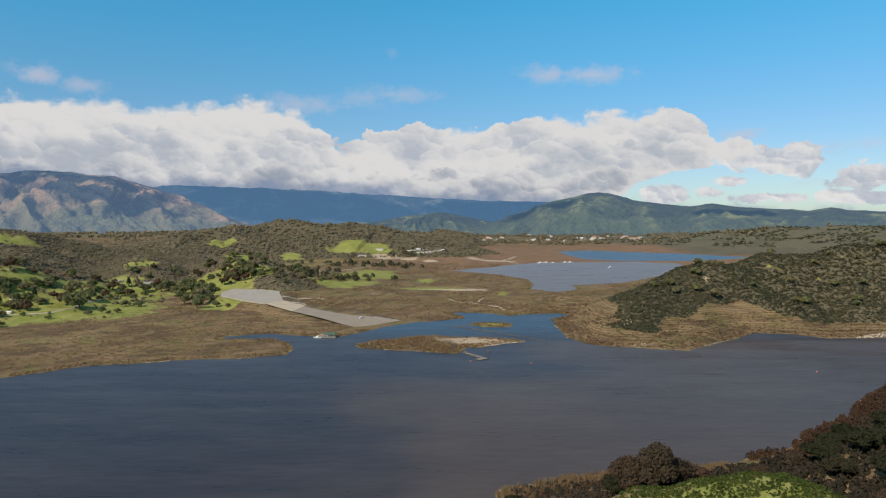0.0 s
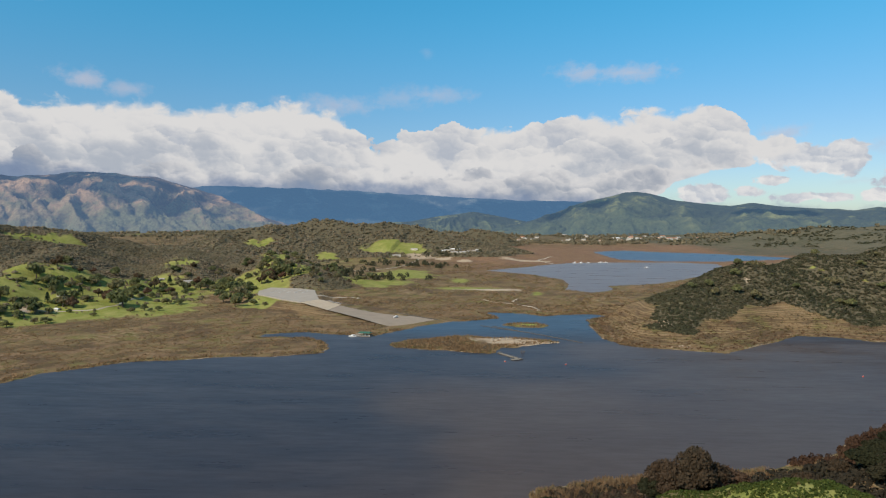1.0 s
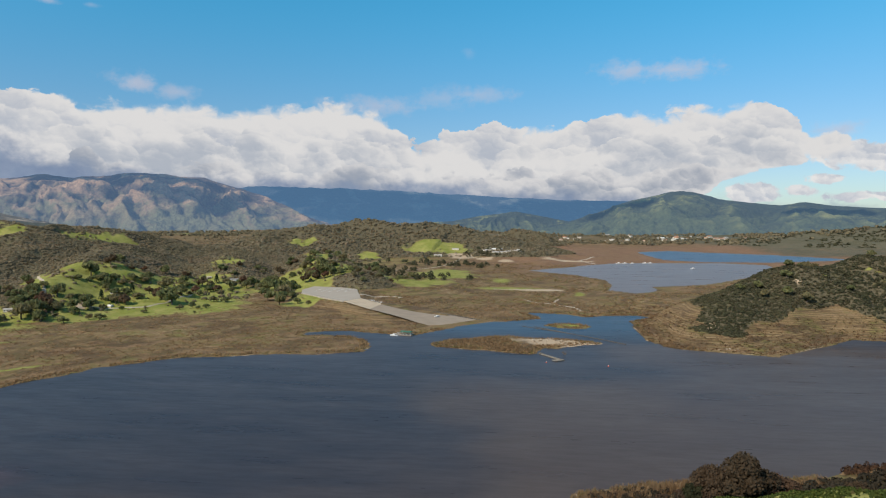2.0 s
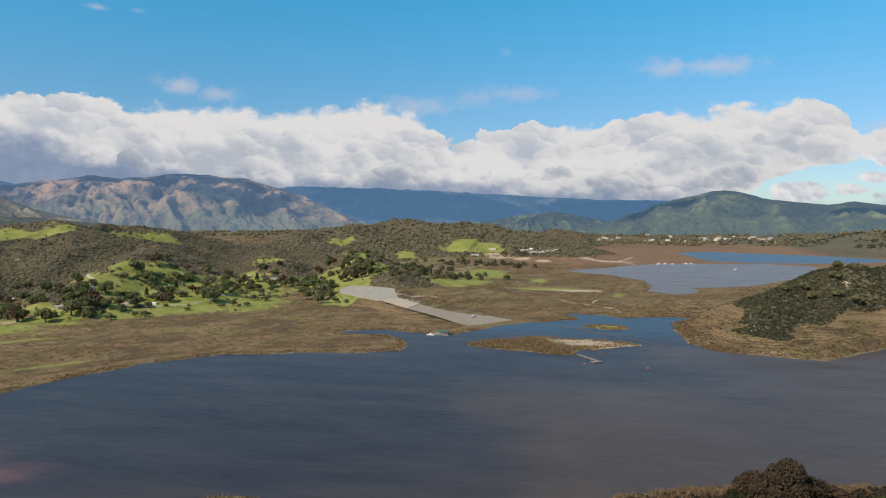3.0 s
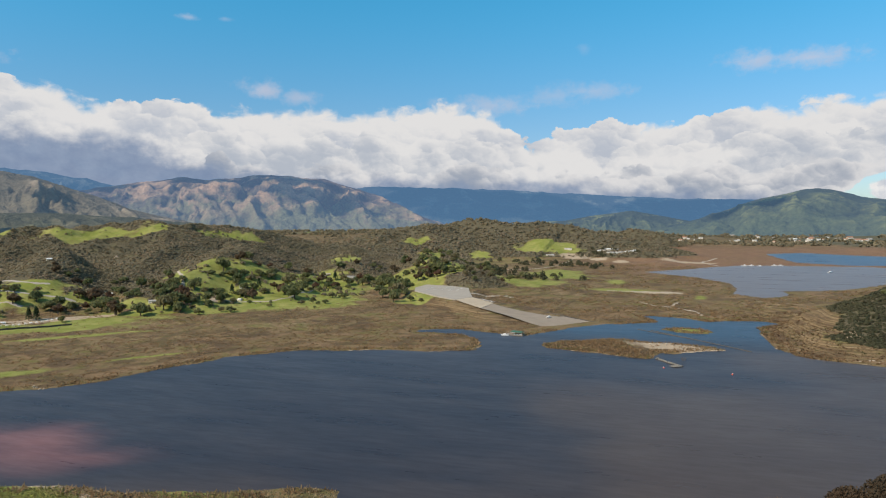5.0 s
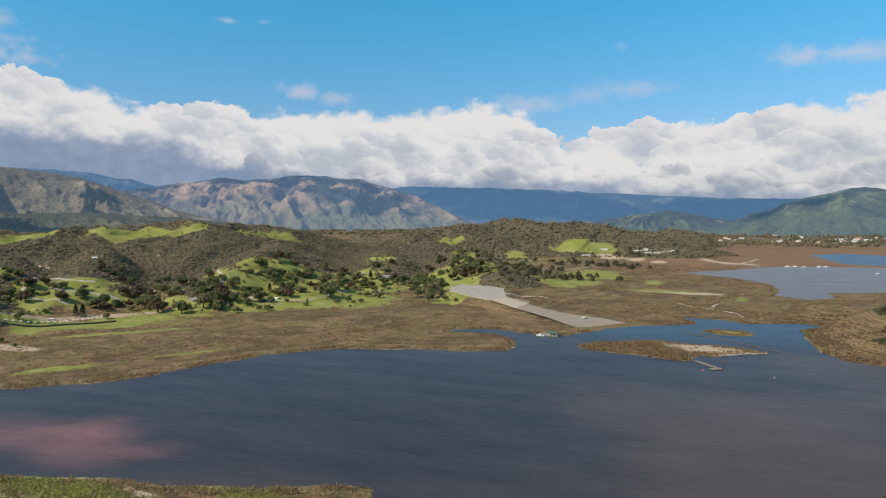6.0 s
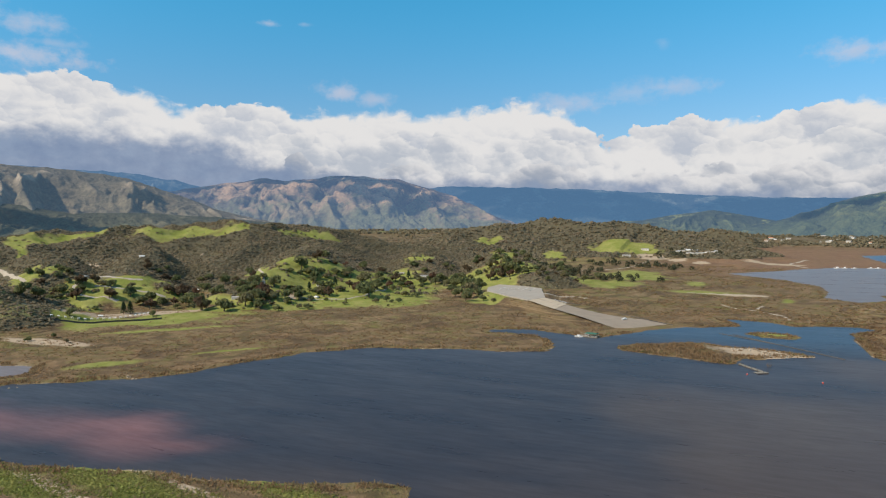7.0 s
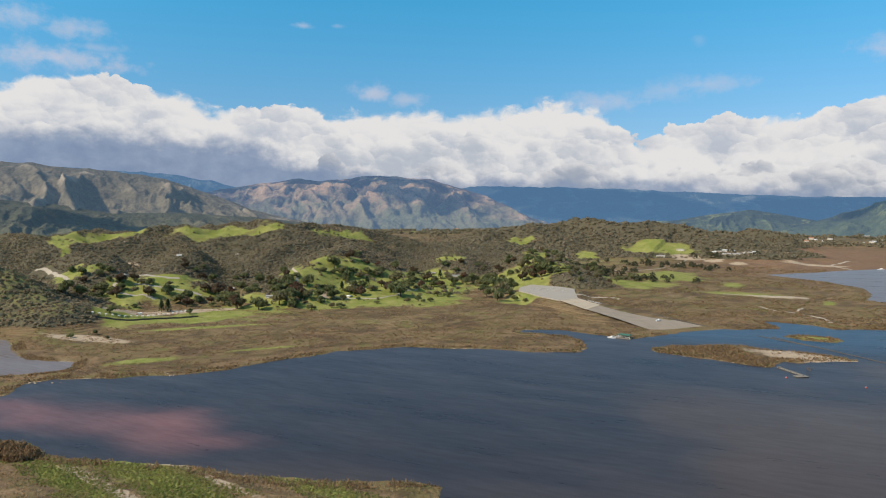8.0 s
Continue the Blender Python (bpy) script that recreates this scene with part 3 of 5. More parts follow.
def on_grid(field, x, y):
    """Bilinear reading of a value of the ground sheet."""
    f = field.reshape(GX.shape)
    i, j = np.clip(np.searchsorted(xs, x) - 1, 0, len(xs) - 2), np.clip(np.searchsorted(ys, y) - 1, 0, len(ys) - 2)
    u, v = (x - xs[i]) / (xs[i + 1] - xs[i]), (y - ys[j]) / (ys[j + 1] - ys[j])
    return f[i, j] * (1 - u) * (1 - v) + f[i + 1, j] * u * (1 - v) + f[i, j + 1] * (1 - u) * v + f[i + 1, j + 1] * u * v


def ground_z(x, y):
    return float(on_grid(gz, np.array([x], float), np.array([y], float))[0])


# ---- water ----
wx, wy = np.meshgrid(np.linspace(-1000, 900, 160), np.linspace(60, 2100, 180), indexing="ij")
wx, wy = wx.ravel(), wy.ravel()
water = mesh_object("water", np.stack([wx, wy, np.zeros(wx.shape)], 1), grid_faces(160, 180), water_mat)
tagged(water, "dark rippled reservoir water with brown silt and a reddish plume", "water", kind="structure")
side = (wx + 150) * 0.62 - (wy - 250) * 0.35
brown = smooth(side + 60 * fbm(wx / 140, wy / 140, 3, 90), -40, 130) * (1 - smooth(wy, 500, 560)) + (wy > 850) * (wy < 1495) * 1.0
red = blobs(wx + 25 * fbm(wx / 60, wy / 60, 3, 95), wy + 16 * fbm(wx / 60, wy / 60, 3, 96), [(-280, 228, 46, 26, 5), (-330, 222, 75, 30, 5), (-262, 222, 80, 34, 5)]) * 1.7 - 0.78
pale = ((inside(wx, wy, POOL) > -20) * 0.8 + (wy > 850) * (wy < 1495) * 0.55)
paint(water, "silt", np.stack([brown, np.clip(red, 0, 1), pale, np.ones(wx.shape)], 1))


# ---- mountains ----
def mountain(name, crest, front, back, mat, label, gully=1.0, seed=0, nu=320, nv=84):
    c = np.array(crest, float)
    s = np.concatenate([[0], np.cumsum(np.hypot(*np.diff(c[:, :2], axis=0).T))])
    u = np.linspace(0, s[-1], nu)
    px, py, pz = (np.interp(u, s, c[:, i]) for i in range(3))
    axis = c[-1, :2] - c[0, :2]
    axis /= np.linalg.norm(axis)
    side = np.array([axis[1], -axis[0]])
    if side @ c[:, :2].mean(0) > 0:
        side = -side                    # towards the lake
    v = np.concatenate([np.linspace(1, 0, nv), -np.linspace(0, 1, nv // 3)[1:]])
    V, U = np.meshgrid(v, u)
    off = np.where(V > 0, V * front, V * back)
    X, Y = px[:, None] + side[0] * off, py[:, None] + side[1] * off
    prof = (1 - np.abs(V)) ** 1.25
    A = np.abs(V)
    warp = 0.45 * fbm(X / 420, Y / 420, 4, seed + 5)
    spur = ridged(U / (0.30 * front) + warp, off / (1.5 * front) + warp, 6, seed)
    rough = fbm(X / 110, Y / 110, 5, seed + 9)
    small = ridged(X / 240 + warp, Y / 240, 5, seed + 17)
    notch = ridged(U / 210, U * 0, 4, seed + 31) - 0.3
    Z = pz[:, None] * (prof + gully * spur * A ** 1.25 * (1 - A) * 1.7 + 0.035 * notch * (1 - A) ** 3) + pz[:, None] * (0.045 * rough * (0.12 + A) + 0.20 * small * A * (1 - A)) - 25 * A
    ob = mesh_object(name, np.stack([X, Y, Z], -1).reshape(-1, 3), grid_faces(nu, V.shape[1]), mat)
    s, a = np.clip(0.6 * spur + 0.5 * small, 0, 1).ravel(), A.ravel()
    paint(ob, "relief", np.stack([s, a, 0 * a, 1 + 0 * a], 1))
    return tagged(ob, label, "mountain", kind="structure")


# blue emission in each slope material stands in for distance haze
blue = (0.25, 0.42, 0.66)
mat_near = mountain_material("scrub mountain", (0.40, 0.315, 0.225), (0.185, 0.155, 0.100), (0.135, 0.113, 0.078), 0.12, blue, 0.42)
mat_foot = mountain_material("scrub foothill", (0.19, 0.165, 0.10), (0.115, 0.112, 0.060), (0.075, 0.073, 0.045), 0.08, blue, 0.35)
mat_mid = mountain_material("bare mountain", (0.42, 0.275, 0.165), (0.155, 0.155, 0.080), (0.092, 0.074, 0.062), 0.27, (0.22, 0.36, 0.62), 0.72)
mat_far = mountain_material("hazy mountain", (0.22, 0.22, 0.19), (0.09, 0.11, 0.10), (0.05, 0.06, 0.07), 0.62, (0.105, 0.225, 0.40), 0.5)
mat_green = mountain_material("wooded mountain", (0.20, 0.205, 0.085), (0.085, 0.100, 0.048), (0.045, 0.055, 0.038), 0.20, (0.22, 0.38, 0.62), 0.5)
mountain("mountain_1", [(-3060, 1236, 352), (-2830, 1697, 343), (-2778, 1782, 340), (-2697, 1902, 326), (-2592, 2042, 314), (-2458, 2202, 285), (-2359, 2308, 235), (-2288, 2378, 204), (-2195, 2464, 150), (-2075, 2566, 109), (-1947, 2664, 78)],
         900, 700, mat_near, "grey-brown chaparral mountain with pale rock outcrops", seed=100)
mountain("mountain_2", [(-2505, 1006, 172), (-2317, 1385, 169), (-2228, 1525, 156), (-2123, 1668, 124), (-1959, 1858, 124), (-1780, 2030, 108), (-1593, 2180, 82)],
         600, 500, mat_foot, "dark green scrub-covered foothills below a bare mountain", seed=120)
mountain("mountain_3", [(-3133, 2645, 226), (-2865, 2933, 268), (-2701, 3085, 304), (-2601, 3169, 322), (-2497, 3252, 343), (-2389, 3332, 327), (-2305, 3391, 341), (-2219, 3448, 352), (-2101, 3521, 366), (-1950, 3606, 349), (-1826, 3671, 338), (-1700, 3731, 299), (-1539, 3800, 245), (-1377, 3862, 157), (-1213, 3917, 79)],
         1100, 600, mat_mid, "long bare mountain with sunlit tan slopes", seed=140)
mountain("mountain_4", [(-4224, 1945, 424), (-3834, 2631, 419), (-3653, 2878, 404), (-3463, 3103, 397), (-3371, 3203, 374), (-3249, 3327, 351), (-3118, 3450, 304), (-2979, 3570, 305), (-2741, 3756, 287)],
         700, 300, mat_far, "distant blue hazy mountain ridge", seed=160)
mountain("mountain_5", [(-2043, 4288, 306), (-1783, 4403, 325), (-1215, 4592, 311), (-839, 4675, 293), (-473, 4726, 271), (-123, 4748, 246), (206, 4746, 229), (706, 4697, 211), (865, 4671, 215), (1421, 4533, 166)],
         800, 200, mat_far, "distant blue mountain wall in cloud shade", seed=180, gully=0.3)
mountain("mountain_6", [(-670, 3741, 67), (-376, 3781, 84), (-207, 3794, 114), (-16, 3800, 136), (115, 3798, 111), (292, 3789, 76)],
         500, 300, mat_green, "low grassy foothill in the far valley", seed=200)
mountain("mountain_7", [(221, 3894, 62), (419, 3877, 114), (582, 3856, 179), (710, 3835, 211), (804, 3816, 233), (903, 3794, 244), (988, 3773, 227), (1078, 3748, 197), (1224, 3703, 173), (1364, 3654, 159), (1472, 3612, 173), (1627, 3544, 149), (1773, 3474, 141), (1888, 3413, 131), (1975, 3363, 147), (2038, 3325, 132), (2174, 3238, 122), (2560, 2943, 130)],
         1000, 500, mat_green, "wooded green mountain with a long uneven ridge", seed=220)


# ---- plants ----
rng = np.random.RandomState(11)


def foliage_material(name, a, b, c, random_by="object", rough=0.85):
    m, N = material(name)
    p = place(N)
    if random_by == "tint":
        t = N.add("ShaderNodeSeparateColor", {0: N.add("ShaderNodeVertexColor", layer_name="tint").outputs[0]}).outputs[0]
    else:
        t = N.add("ShaderNodeObjectInfo").outputs["Random"]
    isle = N.add("ShaderNodeNewGeometry").outputs["Random Per Island"]
    fine = N.noise(p, 0.7, 4.0, 0.6)
    col = N.mix(N.ramp(t, 0.0, 0.55), a, b)
    col = N.mix(N.ramp(t, 0.62, 1.0), col, c)
    col = N.mix(N.math("MULTIPLY", N.ramp(N.math("ADD", isle, fine), 0.6, 1.4), 0.5), col, (1.6, 1.55, 1.4), "MULTIPLY")
    leaf = N.add("ShaderNodeBsdfPrincipled", {"Base Color": col, "Roughness": rough, "Specular IOR Level": 0.1}).outputs[0]
    back = N.add("ShaderNodeBsdfTranslucent", {"Color": col}).outputs[0]
    sh = N.add("ShaderNodeMixShader", {0: 0.48, 1: leaf, 2: back}).outputs[0]
    N.t.links.new(sh, N.add("ShaderNodeOutputMaterial").inputs[0])
    return m


mat_oak = foliage_material("oak leaves", (0.130, 0.146, 0.066), (0.165, 0.168, 0.076), (0.188, 0.162, 0.090))
mat_pale = foliage_material("brown leaves", (0.115, 0.085, 0.050), (0.135, 0.092, 0.058), (0.150, 0.085, 0.055))
mat_pine = foliage_material("conifer needles", (0.040, 0.065, 0.032), (0.055, 0.080, 0.040), (0.065, 0.085, 0.044))
mat_scrub = foliage_material("scrub leaves", (0.180, 0.155, 0.100), (0.216, 0.180, 0.120), (0.256, 0.200, 0.140), "tint")
mat_reed = foliage_material("dry reeds", (0.200, 0.128, 0.070), (0.245, 0.164, 0.094), (0.172, 0.152, 0.062), "tint")
mat_straw = foliage_material("dry straw", (0.25, 0.175, 0.10), (0.31, 0.225, 0.135), (0.23, 0.21, 0.085), "tint")
mat_bank = foliage_material("bank reeds", (0.108, 0.062, 0.038), (0.140, 0.086, 0.050), (0.108, 0.096, 0.040), "tint")
mat_weed = foliage_material("green weeds", (0.046, 0.066, 0.016), (0.070, 0.088, 0.021), (0.12, 0.095, 0.042), "tint")
mat_spit = foliage_material("spit weeds", (0.155, 0.172, 0.048), (0.205, 0.200, 0.066), (0.29, 0.23, 0.115), "tint")
mat_headland = foliage_material("headland scrub leaves", (0.064, 0.066, 0.038), (0.084, 0.080, 0.047), (0.110, 0.088, 0.056), "tint")
mat_willow = foliage_material("willow twigs", (0.074, 0.042, 0.027), (0.094, 0.054, 0.034), (0.08, 0.064, 0.038), "tint")
mat_brush = foliage_material("dark brush", (0.034, 0.030, 0.021), (0.050, 0.042, 0.030), (0.085, 0.055, 0.038), "tint")


def bark_material(name, a, b):
    m, N = material(name)
    p = place(N)
    finish(N, N.mix(N.noise(p, 3.0, 5.0, 0.7), a, b), 0.9, N.noise(p, 6.0, 4.0), 0.6, 0.05)
    return m


mat_bark = bark_material("bark", (0.07, 0.05, 0.035), (0.16, 0.12, 0.09))
mat_white_bark = bark_material("pale bark", (0.34, 0.30, 0.25), (0.60, 0.56, 0.50))


def leaf_cloud(r, lobes, count, size, seed, squash=0.8, base=0.25):
    """Vertices and faces of a crown: clumps of leaves on several lobes, with dark cores."""
    g = np.random.RandomState(seed)
    cen, rad = [], []
    for i in range(lobes):
        a, d = g.rand() * 6.283, r * 0.74 * math.sqrt(g.rand())
        h = r * squash * (0.35 + 0.75 * g.rand() * (1 - 0.5 * d / r))
        cen.append((d * math.cos(a), d * math.sin(a), h + base * r))
        rad.append(r * (0.22 + 0.22 * g.rand()))
    cen, rad = np.array(cen), np.array(rad)
    k = g.randint(0, lobes, count)
    d = g.normal(size=(count, 3))
    d[:, 2] = np.abs(d[:, 2]) * 0.9 - 0.25
    d /= np.linalg.norm(d, axis=1)[:, None]
    p = cen[k] + d * (rad[k] * (0.80 + 0.32 * g.rand(count)))[:, None] * np.array([1, 1, squash])
    n = d + 0.7 * g.normal(size=(count, 3))
    n /= np.linalg.norm(n, axis=1)[:, None]
    t = np.cross(n, g.normal(size=(count, 3)))
    t /= np.linalg.norm(t, axis=1)[:, None]
    b = np.cross(n, t)
    sz = (size * (0.6 + 0.8 * g.rand(count)))[:, None]
    quad = np.stack([p - t * sz, p - b * sz * 0.7 + n * sz * 0.15, p + t * sz, p + b * sz * 0.7 + n * sz * 0.15], 1).reshape(-1, 3)
    verts, faces = [quad], [np.arange(4 * count).reshape(-1, 4)]
    quads = faces[0].tolist()
    ico = ico_ball(g)
    off = 4 * count
    tris = []
    for c, q in zip(cen, rad):
        v = ico[0] * (1 + 0.25 * g.normal(size=(len(ico[0]), 1))) * q * 0.82 * np.array([1, 1, squash]) + c
        verts.append(v)
        tris += (ico[1] + off).tolist()
        off += len(v)
    return np.concatenate(verts), quads + tris


def ico_ball(g):
    bm = bmesh.new()
    bmesh.ops.create_icosphere(bm, subdivisions=1, radius=1.0)
    v = np.array([x.co[:] for x in bm.verts])
    f = np.array([[x.index for x in q.verts] for q in bm.faces])
    bm.free()
    return v, f


def limb(bm, a, b, ra, rb, sides=6):
    """A tapered round bar from a to b."""
    a, b = Vector(a), Vector(b)
    m = (b - a).to_track_quat("Z", "Y").to_matrix()
    rings = []
    for c, q in ((a, ra), (b, rb)):
        rings.append([bm.verts.new(c + m @ Vector((q * math.cos(6.2832 * i / sides), q * math.sin(6.2832 * i / sides), 0))) for i in range(sides)])
    for i in range(sides):
        j = (i + 1) % sides
        bm.faces.new((rings[0][i], rings[0][j], rings[1][j], rings[1][i]))
    bm.faces.new(rings[1])
    bm.faces.new(rings[0][::-1])


def part(name, bm, mat, parent=None, label="", shade=False):
    me = bpy.data.meshes.new(name)
    bm.to_mesh(me)
    bm.free()
    me.materials.append(mat)
    if shade:
        me.polygons.foreach_set("use_smooth", [True] * len(me.polygons))
    ob = new(name, me)
    ob.parent = parent
    if label:
        tagged(ob, label)
    return ob


def tree(name, r, height, lobes, count, size, seed, mat, label, squash=0.8, trunk=0.45):
    g = random.Random(seed)
    root = new(name)
    tagged(root, label, "tree", "oaks and trees round the lake")
    bm = bmesh.new()
    fork = height * 0.3
    limb(bm, (0, 0, -0.8), (0.1, 0, fork), trunk, trunk * 0.7)
    for i in range(5):
        a = i * 1.2566 + g.random()
        d = r * (0.4 + 0.3 * g.random())
        limb(bm, (0.1, 0, fork * 0.9), (d * math.cos(a), d * math.sin(a), height * (0.5 + 0.25 * g.random())), trunk * 0.5, trunk * 0.15, 5)
    part("trunk", bm, mat_bark, root)
    v, f = leaf_cloud(r, lobes, count, size, seed, squash)
    v[:, 2] *= height / v[:, 2].max()
    crown = mesh_object("crown", v, f, mat, False)
    crown.parent = root
    return root


def conifer(name, r, height, count, seed, label):
    g = np.random.RandomState(seed)
    root = tagged(new(name), label, "tree", "oaks and trees round the lake")
    bm = bmesh.new()
    limb(bm, (0, 0, -0.8), (0, 0, height * 0.95), 0.35, 0.05)
    part("trunk", bm, mat_bark, root)
    t = g.rand(count) ** 0.7
    a = g.rand(count) * 6.283
    rr = r * (1 - t) ** 0.85 * (0.55 + 0.5 * g.rand(count)) + 0.15
    p = np.stack([rr * np.cos(a), rr * np.sin(a), height * (0.10 + 0.9 * t)], 1)
    out = np.stack([np.cos(a), np.sin(a), -0.35 + 0 * a], 1)
    side = np.stack([-np.sin(a), np.cos(a), 0.3 * g.normal(size=count)], 1)
    q = np.stack([p - out * 0.9, p - side * 0.5, p + out * 0.9, p + side * 0.5], 1).reshape(-1, 3)
    crown = mesh_object("crown", q, np.arange(4 * count).reshape(-1, 4).tolist(), mat_pine, False)
    crown.parent = root
    return root


OAKS = [tree("oak_tree", 5.0, 7.6, 9, 420, 0.75, 31, mat_oak, "spreading evergreen oak with a dense dark crown"),
        tree("oak_tree", 5.0, 6.4, 11, 460, 0.75, 32, mat_oak, "low broad evergreen oak on green grass"),
        tree("oak_tree", 5.0, 8.8, 8, 420, 0.8, 33, mat_oak, "tall uneven evergreen oak with dark leaves"),
        tree("bare_tree", 5.0, 8.8, 8, 330, 0.7, 34, mat_pale, "brownish winter tree with thin twiggy crown")]
PINE = conifer("pine_tree", 3.2, 11.0, 420, 35, "small dark conifer on the campground meadow")
used = set()


def plant(kind, x, y, width, turn):
    src = PINE if kind == "pine" else OAKS[kind]
    k = width / (6.4 if kind == "pine" else 10.0)
    m = Matrix.Translation((x, y, ground_z(x, y) - 0.1)) @ Matrix.Rotation(turn, 4, "Z") @ Matrix.Diagonal((k, k, k * random.uniform(0.85, 1.1), 1))
    if id(src) not in used:
        used.add(id(src))
        src.matrix_basis = m
        return src
    src_scale = Matrix.Diagonal((*src.scale, 1)).inverted()
    return copy_thing(src, m @ src_scale)


random.seed(5)
RAMP_GROVE = [(-324, 820, 17), (-301, 797, 20), (-278, 762, 19), (-265, 705, 15), (-247, 714, 10), (-312, 780, 16), (-290, 735, 17), (-272, 728, 16), (-276, 760, 15), (-264, 744, 11), (-232, 706, 7), (-282, 846, 15), (-258, 856, 13), (-238, 860, 12), (-214, 846, 10), (-199, 828, 9), (-296, 826, 14)]
MEADOW_TREES = [(-382, 688, 26), (-400, 699, 19), (-394, 732, 19), (-347, 717, 12), (-334, 718, 11), (-348, 669, 9), (-340, 665, 6), (-334, 672, 8), (-357, 658, 8), (-381, 632, 7), (-332, 642, 4),
                (-422, 711, 12), (-421, 688, 13), (-421, 748, 20), (-411, 817, 16), (-416, 789, 14), (-452, 751, 15), (-458, 740, 13), (-493, 711, 20), (-480, 712, 17)]
CAMP_TREES = [(-471, 704, 16), (-458, 652, 15), (-438, 628, 15), (-447, 612, 15), (-454, 597, 17), (-481, 638, 19), (-468, 601, 18), (-463, 577, 20), (-464, 566, 20), (-443, 565, 16), (-488, 591, 18),
              (-423, 568, 10), (-412, 589, 8), (-401, 589, 11), (-415, 646, 6), (-276, 905, 18), (-254, 870, 18)]
BLUFF_TREES = [(-579, 538, 20), (-534, 558, 22), (-575, 592, 22), (-502, 543, 18), (-472, 542, 17), (-524, 498, 8), (-518, 363, 6), (-508, 378, 5), (-477, 366, 4), (-600, 494, 7), (-634, 455, 17), (-632, 439, 17),
               (-672, 509, 18), (-641, 505, 14), (-566, 438, 10)]
for group in (RAMP_GROVE, MEADOW_TREES, CAMP_TREES, BLUFF_TREES):
    for x, y, w in group:
        plant(random.choice((0, 0, 1, 1, 2, 2, 3)), x, y, w, random.random() * 6.28)
for x, y, w in ((-563, 497, 7), (-558, 501, 8), (-348, 1100, 9), (-452, 668, 7), (-436, 700, 7), (-402, 840, 8)):
    plant("pine", x, y, w, random.random() * 6.28)
# open woodland: x, y, half widths, number of trees
far_woods = []
WOODS = [(-470, 640, 60, 60, 26), (-520, 580, 70, 45, 22), (-430, 780, 80, 70, 34), (-330, 900, 90, 80, 52), (-230, 960, 90, 110, 46), (-150, 1030, 80, 60, 24), (-160, 1330, 130, 60, 40), (-60, 1540, 90, 40, 14),
         (-640, 520, 80, 50, 18), (-700, 520, 50, 40, 10), (-600, 640, 90, 50, 18), (-260, 1130, 90, 100, 46)]
for cx, cy, rx, ry, count in WOODS:
    for i in range(count):
        a, d = random.random() * 6.283, math.sqrt(random.random())
        x, y = cx + rx * d * math.cos(a), cy + ry * d * math.sin(a)
        if on_grid(gsd, np.array([x]), np.array([y]))[0] > 60 and inside(np.array([x]), np.array([y]), PAD)[0] < -8:
            if cy > 1000:
                far_woods.append((x, y, ground_z(x, y)))
            else:
                plant(random.choice((0, 1, 2, 0, 1, 3)), x, y, random.uniform(7, 16), random.random() * 6.28)


# oaks on the peninsula's slopes
for i in range(34):
    x, y = random.uniform(190, 470), random.uniform(585, 720)
    if ground_z(x, y) > 14 and on_grid(gsd, np.array([x]), np.array([y]))[0] > 48:
        plant(random.choice((0, 1, 2)), x, y, random.uniform(6, 12), random.random() * 6.28)


# ---- scrub, reeds and weeds: too many to count ----
def shrub_shapes(count, quads, seed, leaf=1.0):
    out = []
    for k in range(count):
        g = np.random.RandomState(seed + k)
        a, t = g.rand(quads) * 6.283, np.arange(quads) / quads
        zc = 0.15 + 0.8 * t
        rr = np.sqrt(np.maximum(1 - zc * zc, 0.05)) * (0.6 + 0.35 * g.rand(quads))
        p = np.stack([rr * np.cos(a), rr * np.sin(a), zc], 1)
        n = p / np.linalg.norm(p, axis=1)[:, None] + 0.22 * g.normal(size=(quads, 3))
        n /= np.linalg.norm(n, axis=1)[:, None]
        u = np.cross(n, g.normal(size=(quads, 3)))
        u /= np.linalg.norm(u, axis=1)[:, None]
        v = np.cross(n, u)
        sz = leaf * (0.36 + 0.20 * g.rand(quads))[:, None]
        out.append(np.stack([p - u * sz, p - v * sz * 0.8, p + u * sz, p + v * sz * 0.8], 1).reshape(-1, 3))
    return np.array(out)


def blade_shapes(count, blades, seed):
    """Upright tufts of tapering blades, unit height and unit radius."""
    out = []
    for k in range(count):
        g = np.random.RandomState(seed + k)
        a, b = g.rand(blades) * 6.283, g.rand(blades) * 6.283
        d = np.sqrt(g.rand(blades))
        base = np.stack([d * np.cos(a), d * np.sin(a), 0 * a - 0.05], 1)
        side = np.stack([np.cos(b), np.sin(b), 0 * b], 1) * 0.28
        tip = base + np.stack([0.5 * g.normal(size=blades), 0.5 * g.normal(size=blades), 0.6 + 0.5 * g.rand(blades)], 1)
        out.append(np.stack([base - side, base + side, tip + side * 0.25, tip - side * 0.25], 1).reshape(-1, 3))
    return np.array(out)


